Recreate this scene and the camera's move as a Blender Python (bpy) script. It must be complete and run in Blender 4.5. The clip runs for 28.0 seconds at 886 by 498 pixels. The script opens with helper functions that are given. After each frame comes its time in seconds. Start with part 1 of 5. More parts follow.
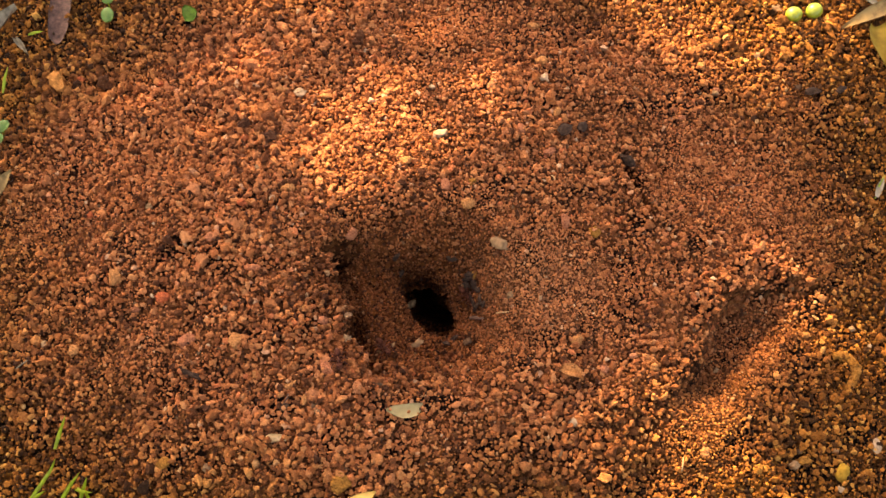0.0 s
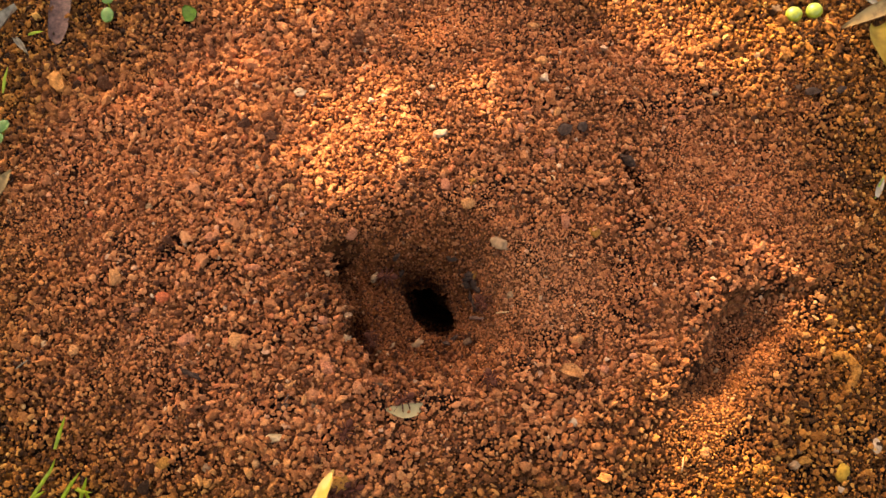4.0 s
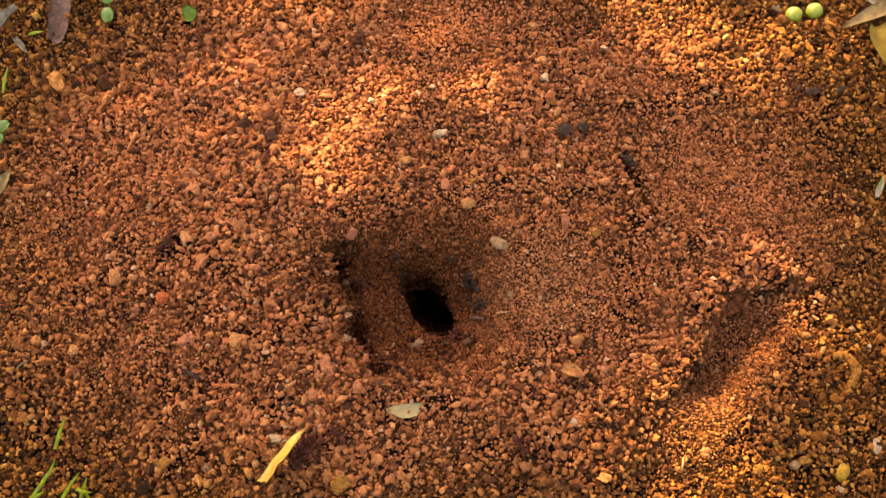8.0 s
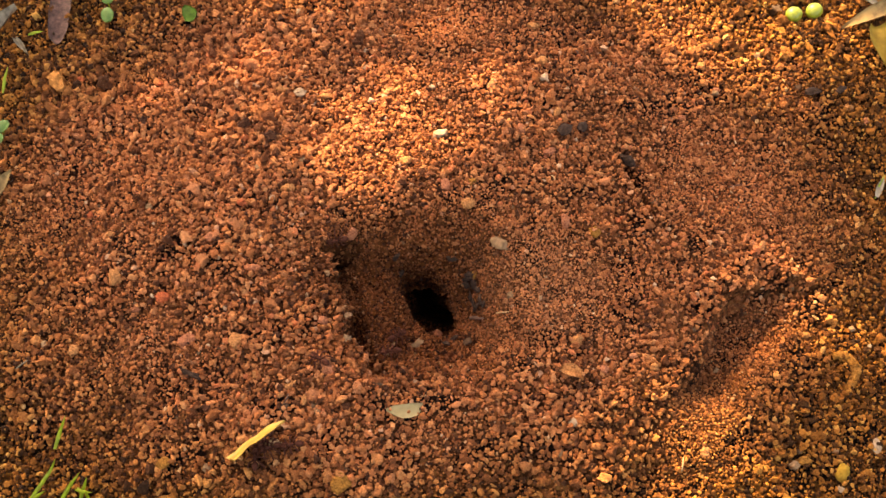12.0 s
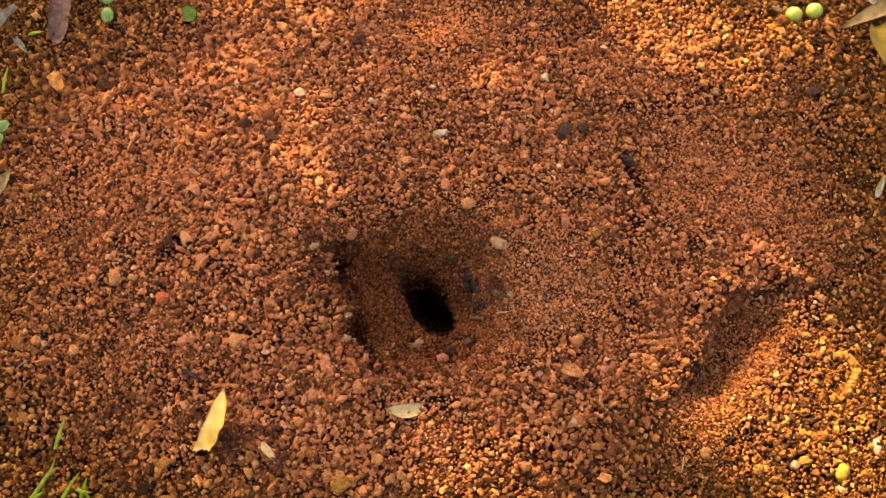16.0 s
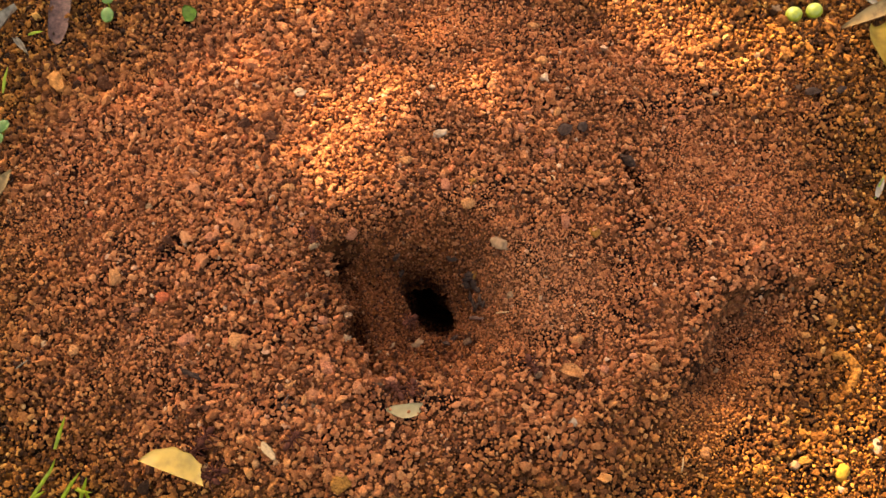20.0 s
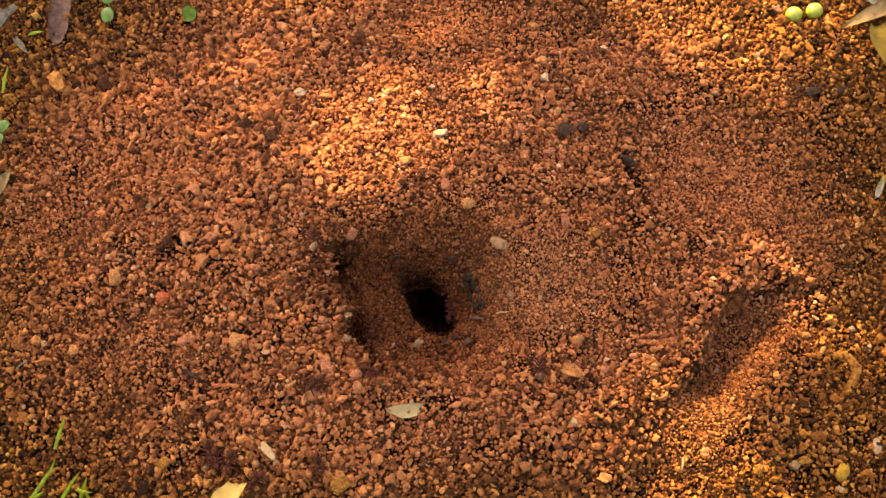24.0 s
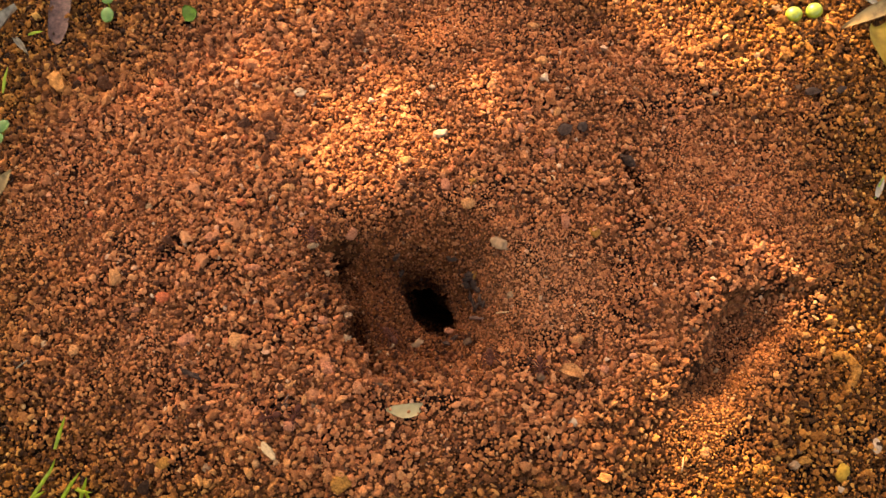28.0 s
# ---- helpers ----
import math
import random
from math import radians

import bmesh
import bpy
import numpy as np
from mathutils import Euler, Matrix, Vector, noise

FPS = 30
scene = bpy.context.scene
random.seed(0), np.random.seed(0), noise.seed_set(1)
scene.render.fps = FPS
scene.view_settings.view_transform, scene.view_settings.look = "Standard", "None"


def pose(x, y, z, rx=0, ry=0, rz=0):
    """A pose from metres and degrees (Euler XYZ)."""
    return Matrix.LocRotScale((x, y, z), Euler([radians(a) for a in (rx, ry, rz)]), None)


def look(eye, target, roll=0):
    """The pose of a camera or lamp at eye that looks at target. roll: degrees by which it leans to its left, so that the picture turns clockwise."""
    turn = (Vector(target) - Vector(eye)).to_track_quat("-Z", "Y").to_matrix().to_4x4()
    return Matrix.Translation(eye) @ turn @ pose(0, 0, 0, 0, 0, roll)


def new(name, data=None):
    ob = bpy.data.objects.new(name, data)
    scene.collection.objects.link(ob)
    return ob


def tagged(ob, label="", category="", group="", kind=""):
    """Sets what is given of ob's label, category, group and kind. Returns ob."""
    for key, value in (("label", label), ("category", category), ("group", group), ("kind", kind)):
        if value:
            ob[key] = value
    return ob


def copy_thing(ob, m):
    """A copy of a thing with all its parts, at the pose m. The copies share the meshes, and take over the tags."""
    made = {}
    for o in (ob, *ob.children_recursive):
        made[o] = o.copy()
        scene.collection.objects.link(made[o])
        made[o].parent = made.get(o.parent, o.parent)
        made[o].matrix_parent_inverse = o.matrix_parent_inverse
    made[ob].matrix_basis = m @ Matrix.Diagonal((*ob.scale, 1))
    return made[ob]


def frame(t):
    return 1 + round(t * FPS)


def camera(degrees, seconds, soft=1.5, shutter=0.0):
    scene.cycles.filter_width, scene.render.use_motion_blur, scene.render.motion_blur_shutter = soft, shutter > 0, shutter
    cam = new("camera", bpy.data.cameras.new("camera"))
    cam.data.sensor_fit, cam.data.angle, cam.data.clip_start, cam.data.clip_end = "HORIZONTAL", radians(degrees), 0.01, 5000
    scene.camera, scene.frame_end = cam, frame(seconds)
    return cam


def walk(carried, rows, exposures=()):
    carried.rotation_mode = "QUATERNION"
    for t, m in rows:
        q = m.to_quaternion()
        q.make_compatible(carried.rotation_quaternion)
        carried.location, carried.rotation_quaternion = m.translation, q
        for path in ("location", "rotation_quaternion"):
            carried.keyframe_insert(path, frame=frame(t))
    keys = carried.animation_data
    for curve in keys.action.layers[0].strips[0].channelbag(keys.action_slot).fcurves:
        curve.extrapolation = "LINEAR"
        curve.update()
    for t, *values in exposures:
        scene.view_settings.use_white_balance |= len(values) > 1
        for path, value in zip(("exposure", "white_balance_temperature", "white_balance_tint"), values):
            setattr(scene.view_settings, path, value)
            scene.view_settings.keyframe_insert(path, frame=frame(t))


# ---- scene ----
# ---- camera ----
cam = camera(35, 28.0, soft=1.55, shutter=0.5)
EYE, AIM = (0.0, -0.35, 0.62622), (0.0, 0.0, 0.02)
walk(cam, [(0.0, look(EYE, AIM)), (28.0, look(EYE, AIM))],
     exposures=[(0.0, 2.61, 9600, 20), (2.0, 2.66, 9600, 20), (28.0, 2.66, 9600, 20)])

# ---- world and sun ----
SUN_AZ, SUN_EL = radians(127), radians(42)      # counter-clockwise from +x
SUN = Vector((math.cos(SUN_AZ) * math.cos(SUN_EL), math.sin(SUN_AZ) * math.cos(SUN_EL), math.sin(SUN_EL)))
world = bpy.data.worlds.new("sky")
scene.world = world
world.use_nodes = True
wn = world.node_tree
sky = wn.nodes.new("ShaderNodeTexSky")
sky.sky_type, sky.sun_disc, sky.sun_elevation, sky.sun_rotation = "NISHITA", False, SUN_EL, math.pi / 2 - SUN_AZ
sky.dust_density, sky.air_density = 3.0, 1.0
wn.links.new(sky.outputs[0], wn.nodes["Background"].inputs[0])
wn.nodes["Background"].inputs[1].default_value = 0.15
sun = new("sun", bpy.data.lights.new("sun", "SUN"))
sun.data.energy, sun.data.angle, sun.data.color = 4.3, radians(0.53), (1.0, 0.88, 0.70)
sun.matrix_world = look(SUN * 6, (0, 0, 0))


# ---- materials ----
def material(name, rough=0.85, spec=0.3):
    m = bpy.data.materials.new(name)
    m.use_nodes = True
    b = m.node_tree.nodes["Principled BSDF"]
    b.inputs["Roughness"].default_value = rough
    b.inputs["Specular IOR Level"].default_value = spec
    return m, m.node_tree, b


def node(nt, kind, **kw):
    n = nt.nodes.new("ShaderNode" + kind)
    for k, v in kw.items():
        n.inputs[k].default_value = v
    return n


def ramp(nt, source, stops):
    r = nt.nodes.new("ShaderNodeValToRGB")
    e = r.color_ramp.elements
    while len(e) < len(stops):
        e.new(0.5)
    for i, (p, c) in enumerate(stops):
        e[i].position, e[i].color = p, (*c, 1)
    nt.links.new(source, r.inputs[0])
    return r


def noise_tex(nt, scale, detail=4.0, own=False):
    """Noise in the world's metres, or in the thing's own."""
    n = node(nt, "TexNoise", Scale=scale, Detail=detail)
    if own:
        nt.links.new(nt.nodes.new("ShaderNodeTexCoord").outputs["Object"], n.inputs["Vector"])
    else:
        nt.links.new(nt.nodes.new("ShaderNodeNewGeometry").outputs["Position"], n.inputs["Vector"])
    return n


def blend(nt, mode, fac, a, b):
    m = nt.nodes.new("ShaderNodeMix")
    m.data_type, m.blend_type = "RGBA", mode
    for sock, v in ((m.inputs[0], fac), (m.inputs[6], a), (m.inputs[7], b)):
        if isinstance(v, (int, float)):
            sock.default_value = v
        elif isinstance(v, tuple):
            sock.default_value = (*v, 1)
        else:
            nt.links.new(v, sock)
    return m.outputs[2]


def bump(nt, b, height, strength, dist):
    u = node(nt, "Bump", Strength=strength, Distance=dist)
    nt.links.new(height, u.inputs["Height"])
    nt.links.new(u.outputs[0], b.inputs["Normal"])


def soil_colour(nt, picked):
    """Red-brown pellets over ochre earth; picked gives each pellet its own tone."""
    red = ramp(nt, picked, [(0.0, (0.045, 0.015, 0.006)), (0.12, (0.130, 0.039, 0.013)), (0.28, (0.250, 0.075, 0.024)), (0.52, (0.355, 0.112, 0.034)), (0.66, (0.365, 0.128, 0.050)),
                            (0.8, (0.425, 0.147, 0.047)), (0.92, (0.455, 0.178, 0.066)), (0.975, (0.455, 0.122, 0.043)), (1.0, (0.50, 0.31, 0.17))])
    # own ochre hue; its darkness partly paints the shade round the mound
    ochre = ramp(nt, picked, [(0.0, (0.020, 0.008, 0.002)), (0.35, (0.090, 0.029, 0.005)), (0.62, (0.200, 0.066, 0.011)), (0.85, (0.34, 0.118, 0.019)), (1.0, (0.43, 0.20, 0.045))])
    g = nt.nodes.new("ShaderNodeNewGeometry")
    off = node(nt, "VectorMath")
    off.operation = "MULTIPLY_ADD"
    nt.links.new(g.outputs["Position"], off.inputs[0])
    off.inputs[1].default_value, off.inputs[2].default_value = (5.4, 7.0, 0.0), (0.08, -0.23, 0.0)
    ln = node(nt, "VectorMath")
    ln.operation = "LENGTH"
    nt.links.new(off.outputs[0], ln.inputs[0])
    wob = noise_tex(nt, 14.0, 3.0)
    add = node(nt, "Math")
    add.operation = "MULTIPLY_ADD"
    add.inputs[1].default_value = 0.5
    nt.links.new(wob.outputs[0], add.inputs[0])
    nt.links.new(ln.outputs["Value"], add.inputs[2])
    half = node(nt, "MapRange")
    half.inputs["From Min"].default_value, half.inputs["From Max"].default_value = 1.2, 1.6
    nt.links.new(add.outputs[0], half.inputs["Value"])
    dry = blend(nt, "MIX", half.outputs[0], red.outputs[0], ochre.outputs[0])
    # damp, freshly dug earth beside the hole, ragged-edged, with crater shade painted in
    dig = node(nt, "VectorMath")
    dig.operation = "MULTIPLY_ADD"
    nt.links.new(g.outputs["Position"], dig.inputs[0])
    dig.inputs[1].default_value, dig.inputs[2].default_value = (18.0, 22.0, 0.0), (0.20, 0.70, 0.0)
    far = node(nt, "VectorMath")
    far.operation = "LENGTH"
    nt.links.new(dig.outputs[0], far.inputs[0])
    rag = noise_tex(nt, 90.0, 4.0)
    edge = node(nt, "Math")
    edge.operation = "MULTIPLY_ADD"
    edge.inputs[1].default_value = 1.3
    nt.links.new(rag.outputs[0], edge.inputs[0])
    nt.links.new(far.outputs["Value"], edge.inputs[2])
    wet_shade = node(nt, "MapRange")
    wet_shade.inputs["From Min"].default_value, wet_shade.inputs["From Max"].default_value = 1.2, 1.95
    nt.links.new(edge.outputs[0], wet_shade.inputs["Value"])
    damp_shade = blend(nt, "MULTIPLY", 1.0, dry, (0.43, 0.38, 0.32))
    out = blend(nt, "MIX", wet_shade.outputs[0], damp_shade, dry)
    # dry sandy dust beside it
    dust = node(nt, "VectorMath")
    dust.operation = "MULTIPLY_ADD"
    nt.links.new(g.outputs["Position"], dust.inputs[0])
    dust.inputs[1].default_value, dust.inputs[2].default_value = (26.0, 30.0, 0.0), (-1.12, 0.85, 0.0)
    away = node(nt, "VectorMath")
    away.operation = "LENGTH"
    nt.links.new(dust.outputs[0], away.inputs[0])
    rim = node(nt, "Math")
    rim.operation = "MULTIPLY_ADD"
    rim.inputs[1].default_value = 1.0
    nt.links.new(rag.outputs[0], rim.inputs[0])
    nt.links.new(away.outputs["Value"], rim.inputs[2])
    bare = node(nt, "MapRange")
    bare.inputs["From Min"].default_value, bare.inputs["From Max"].default_value = 0.8, 1.7
    nt.links.new(rim.outputs[0], bare.inputs["Value"])
    dusty = blend(nt, "MIX", 0.22, out, (0.46, 0.20, 0.085))
    return blend(nt, "MIX", bare.outputs[0], dusty, out)


def grain_material(name, per_object):
    m, nt, b = material(name, 0.9, 0.12)
    if per_object:
        src = nt.nodes.new("ShaderNodeObjectInfo").outputs["Random"]
    else:
        src = nt.nodes.new("ShaderNodeNewGeometry").outputs["Random Per Island"]
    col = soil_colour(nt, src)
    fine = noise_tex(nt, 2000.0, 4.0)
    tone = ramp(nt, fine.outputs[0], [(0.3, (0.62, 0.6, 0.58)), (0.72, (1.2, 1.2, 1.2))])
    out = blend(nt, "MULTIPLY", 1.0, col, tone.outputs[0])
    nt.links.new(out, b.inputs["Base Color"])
    lumps = noise_tex(nt, 900.0, 2.0)
    both = node(nt, "Math")
    both.operation = "MULTIPLY_ADD"
    both.inputs[1].default_value = 1.6
    nt.links.new(lumps.outputs[0], both.inputs[0])
    nt.links.new(fine.outputs[0], both.inputs[2])
    bump(nt, b, both.outputs[0], 0.9, 0.0009)
    return m


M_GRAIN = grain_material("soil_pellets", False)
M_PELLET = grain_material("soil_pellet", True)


def earth_material():
    m, nt, b = material("earth", 0.95, 0.05)
    v = node(nt, "TexVoronoi", Scale=620.0)
    g = nt.nodes.new("ShaderNodeNewGeometry")
    nt.links.new(g.outputs["Position"], v.inputs["Vector"])
    sep = nt.nodes.new("ShaderNodeSeparateColor")
    nt.links.new(v.outputs["Color"], sep.inputs[0])
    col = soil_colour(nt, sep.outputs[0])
    # dark tones paint the shade in the gaps between pellets
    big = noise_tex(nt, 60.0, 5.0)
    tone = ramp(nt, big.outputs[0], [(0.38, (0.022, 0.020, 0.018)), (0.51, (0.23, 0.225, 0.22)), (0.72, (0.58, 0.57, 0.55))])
    # trodden smooth and even in the crater; the tone also paints pit shade
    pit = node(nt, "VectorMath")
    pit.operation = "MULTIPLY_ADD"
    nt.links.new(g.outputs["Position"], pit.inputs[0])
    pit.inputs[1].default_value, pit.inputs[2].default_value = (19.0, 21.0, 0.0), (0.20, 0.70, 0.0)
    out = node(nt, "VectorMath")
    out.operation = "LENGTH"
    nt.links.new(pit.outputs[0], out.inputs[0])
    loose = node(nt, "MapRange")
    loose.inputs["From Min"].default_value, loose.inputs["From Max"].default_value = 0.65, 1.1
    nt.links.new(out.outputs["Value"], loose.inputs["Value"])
    packed_shade = blend(nt, "MIX", loose.outputs[0], (0.42, 0.39, 0.36), tone.outputs[0])
    nt.links.new(blend(nt, "MULTIPLY", 1.0, col, packed_shade), b.inputs["Base Color"])
    inv = node(nt, "Math")
    inv.operation = "SUBTRACT"
    inv.inputs[0].default_value = 1.0
    nt.links.new(v.outputs["Distance"], inv.inputs[1])
    bump(nt, b, inv.outputs[0], 0.8, 0.0012)
    return m


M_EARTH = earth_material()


def plain(name, colour, dark=0.6, scale=300.0, rough=0.6, spec=0.4, relief=0.3, depth=0.0005, light=1.15, through_light=0.0):
    m, nt, b = material(name, rough, spec)
    n = noise_tex(nt, scale, 5.0, True)
    t = ramp(nt, n.outputs[0], [(0.3, tuple(c * dark for c in colour)), (0.55, colour), (0.75, tuple(min(1, c * light) for c in colour))])
    nt.links.new(t.outputs[0], b.inputs["Base Color"])
    bump(nt, b, n.outputs[0], relief, depth)
    if through_light:
        tr = nt.nodes.new("ShaderNodeBsdfTranslucent")
        nt.links.new(t.outputs[0], tr.inputs[0])
        mx = node(nt, "MixShader", Fac=through_light)
        nt.links.new(b.outputs[0], mx.inputs[1])
        nt.links.new(tr.outputs[0], mx.inputs[2])
        nt.links.new(mx.outputs[0], nt.nodes["Material Output"].inputs["Surface"])
    return m


M_LEAF_YELLOW = plain("yellow_leaf", (0.46, 0.262, 0.042), 0.72, 220, 0.36, 0.42, 0.10, 0.0004, 1.12, 0.15)
M_CANOPY = plain("tree_leaf", (0.06, 0.11, 0.025), 0.6, 40, 0.5, 0.4, 0.2, 0.002)
M_BARK = plain("bark", (0.16, 0.11, 0.075), 0.5, 30, 0.9, 0.2, 0.8, 0.01)


# ---- mesh helpers ----
def link_mesh(name, verts, faces, mat, smooth=False):
    me = bpy.data.meshes.new(name)
    me.from_pydata([tuple(v) for v in verts], [], [tuple(f) for f in faces])
    me.materials.append(mat)
    if smooth:
        me.polygons.foreach_set("use_smooth", [True] * len(me.polygons))
    me.update()
    return me


def mesh_part(name, me, parent, label="", m=None):
    ob = new(name, me)
    ob.parent = parent
    if m is not None:
        ob.matrix_basis = m
    if label:
        tagged(ob, label=label)
    return ob


def part(name, bm, mat, parent, label="", smooth=True):
    me = bpy.data.meshes.new(name)
    bm.to_mesh(me)
    bm.free()
    me.materials.append(mat)
    if smooth:
        me.polygons.foreach_set("use_smooth", [True] * len(me.polygons))
    return mesh_part(name, me, parent, label)


def big_mesh(name, co, tris, mat, smooth):
    me = bpy.data.meshes.new(name)
    n = len(tris)
    me.vertices.add(len(co))
    me.vertices.foreach_set("co", np.ascontiguousarray(co, dtype=np.float32).ravel())
    me.loops.add(n * 3)
    me.loops.foreach_set("vertex_index", np.ascontiguousarray(tris, dtype=np.int32).ravel())
    me.polygons.add(n)
    me.polygons.foreach_set("loop_start", np.arange(0, n * 3, 3, dtype=np.int32))
    me.polygons.foreach_set("use_smooth", np.full(n, smooth))
    me.materials.append(mat)
    me.update(calc_edges=True)
    return me


# ---- shape of the ground ----
# <terrain>
def lattice(ix, iy, seed):
    h = np.sin(ix * 127.1 + iy * 311.7 + seed * 74.7) * 43758.5453
    return h - np.floor(h)


def wave(x, y, size, seed):
    """Smooth random relief between -1 and 1 with bumps of that size."""
    u, v = x / size, y / size
    iu, iv = np.floor(u), np.floor(v)
    fu, fv = u - iu, v - iv
    fu, fv = fu * fu * (3 - 2 * fu), fv * fv * (3 - 2 * fv)
    a, b = lattice(iu, iv, seed), lattice(iu + 1, iv, seed)
    c, d = lattice(iu, iv + 1, seed), lattice(iu + 1, iv + 1, seed)
    return 2 * (a + (b - a) * fu + (c - a) * fv + (a - b - c + d) * fu * fv) - 1


def rise(x, lo, hi):
    t = np.clip((x - lo) / (hi - lo), 0, 1)
    return t * t * (3 - 2 * t)


def scarp_x(y):
    return np.interp(y, [-0.16, -0.12, -0.097, -0.0765, -0.069, -0.052, -0.037, -0.022, -0.017, -0.010],
                     [0.086, 0.090, 0.0985, 0.109, 0.1155, 0.1255, 0.132, 0.142, 0.158, 0.176])


def beside_scarp(x, y):
    """How far a place lies out from the scarp."""
    return x - scarp_x(y) - 0.003 * wave(x, y, 0.02, 5)


HOLE = 0.085


RIM_TURN = [-180, -157, -139, -122, -111, -78, -45, -9, 36, 78, 109, 127, 152, 160, 180]
RIM_REACH = [0.0425, 0.0432, 0.0440, 0.051, 0.053, 0.049, 0.052, 0.046, 0.047, 0.051, 0.053, 0.054, 0.059, 0.052, 0.0425]


def crater(x, y):
    """How far out in the crater a place lies (1: the rim), and how steep the wall is there: a broken-off bank on the -x side, a gentle funnel on the others."""
    dx, dy = x + 0.006, y + 0.036
    turn = np.degrees(np.arctan2(dy, dx))
    d = np.hypot(dx, dy) / np.interp(turn, RIM_TURN, RIM_REACH)
    d = d + 0.07 * wave(x, y, 0.011, 9) + 0.05 * wave(x, y, 0.004, 11)
    turn = np.where(turn < 0, turn + 360, turn)
    return d, rise(turn, 134, 152) * (1 - rise(turn, 226, 250))


def hole_ring(x, y):
    """How far out from the entrance hole's middle a place lies (1: its edge)."""
    hx, hy = x + 0.0063, y + 0.0268
    c, s = math.cos(0.60), math.sin(0.60)
    return np.sqrt(((hx * c + hy * s) / 0.0114) ** 2 + ((-hx * s + hy * c) / 0.0205) ** 2) + 0.16 * wave(x, y, 0.006, 3) + 0.12 * wave(x, y, 0.013, 7)


def undercut(x, y):
    """How far the broken bank is hollowed out sideways."""
    d, steep = crater(x, y)
    return -0.004 * rise(d, 0.80, 0.92) * (1 - rise(d, 0.94, 0.985)) * steep * (0.65 + 0.35 * wave(x, y, 0.013, 19))


def crumbs(x, y, size, seed):
    """Relief of packed crumbs of that size, 0 to 1."""
    u, v = x / size, y / size
    iu, iv = np.floor(u), np.floor(v)
    best = np.zeros_like(u)
    for a in (-1, 0, 1):
        for b in (-1, 0, 1):
            cx, cy = iu + a + lattice(iu + a, iv + b, seed), iv + b + lattice(iu + a, iv + b, seed + 1)
            r2 = ((u - cx) ** 2 + (v - cy) ** 2) / (0.45 + 0.35 * lattice(iu + a, iv + b, seed + 2)) ** 2
            best = np.maximum(best, np.sqrt(np.clip(1 - r2, 0, 1)) * (0.6 + 0.4 * lattice(iu + a, iv + b, seed + 3)))
    return best


def off_crack(x, y):
    """How far a place lies from the crack in the mound's shoulder."""
    t = np.clip(((x - 0.093) * 0.014 + (y - 0.056) * -0.036) / (0.014 ** 2 + 0.036 ** 2), 0, 1)
    return np.hypot(x - 0.093 - 0.014 * t + 0.003 * wave(x, y, 0.008, 21), y - 0.056 + 0.036 * t) + 0.0015 * np.abs(wave(x, y, 0.007, 27))


def height(x, y):
    """The mound with its crater and entrance hole, in metres."""
    r = np.sqrt(((x + 0.02) / np.where(x < -0.02, 0.235, 0.21)) ** 2 + ((y + 0.02) / np.where(y < -0.02, 0.20, 0.20)) ** 2)
    z = 0.043 * np.exp(-(r / 0.74) ** 2.6)
    # scarp at the mound's edge, with a bank of fine earth rising again beyond the gully
    u = beside_scarp(x, y)
    z = z - 0.018 * rise(u, -0.002, 0.006) * (1 - 0.82 * rise(u, 0.011, 0.040)) * rise(-y, 0.008, 0.034) * (1 - 0.9 * rise(-y, 0.060, 0.092)) * (1 - rise(u, 0.06, 0.12))
    z = z + 0.004 * np.exp(-((u + 0.02) / 0.02) ** 2) * rise(-y, -0.06, 0.0)
    d, steep = crater(x, y)
    funnel = 0.030 * (1 - rise(d, 0.10, 1.12))
    bank = 0.019 * (1 - rise(d, 0.935, 0.985)) + 0.008 * (1 - rise(d, 0.15, 0.80))
    z = z - steep * bank - (1 - steep) * funnel
    # crevice at the foot of the bank
    z = z - 0.024 * np.exp(-((d - 0.86) / 0.085) ** 2) * steep * np.clip(0.7 + 0.9 * wave(x, y, 0.016, 51), 0, 1)
    # entrance hole
    e = hole_ring(x, y)
    z = z - HOLE * (1 - rise(e, 0.62, 1.0)) - 0.004 * (1 - rise(e, 0.9, 1.5))
    # dent beside the hole
    z = z - 0.009 * np.exp(-((x - 0.0130) / 0.0085) ** 2 - ((y + 0.026) / 0.012) ** 2)
    z = z - 0.011 * np.exp(-(off_crack(x, y) / 0.0026) ** 2)
    # ridge behind the crater
    z = z + 0.007 * np.exp(-((x - 0.06) / 0.05) ** 2 - ((y - 0.095) / 0.03) ** 2)
    near = 1 - rise(np.hypot(x, y), 0.35, 0.8)
    z = z + (0.0035 * wave(x, y, 0.045, 1) + 0.0018 * wave(x, y, 0.015, 2) + 0.0008 * wave(x, y, 0.005, 4)) * near
    return z
# </terrain>


def ground_point(x, y, up=0.0):
    return Vector((x, y, float(height(np.float64(x), np.float64(y))) + up))


def ground_normal(x, y, e=0.004):
    hx = height(np.float64(x + e), np.float64(y)) - height(np.float64(x - e), np.float64(y))
    hy = height(np.float64(x), np.float64(y + e)) - height(np.float64(x), np.float64(y - e))
    return Vector((-hx / (2 * e), -hy / (2 * e), 1)).normalized()


def grid_tris(nx, ny):
    i = np.arange((nx - 1) * (ny - 1))
    a = (i // (nx - 1)) * nx + i % (nx - 1)
    return np.concatenate([np.stack([a, a + 1, a + nx + 1], 1), np.stack([a, a + nx + 1, a + nx], 1)])


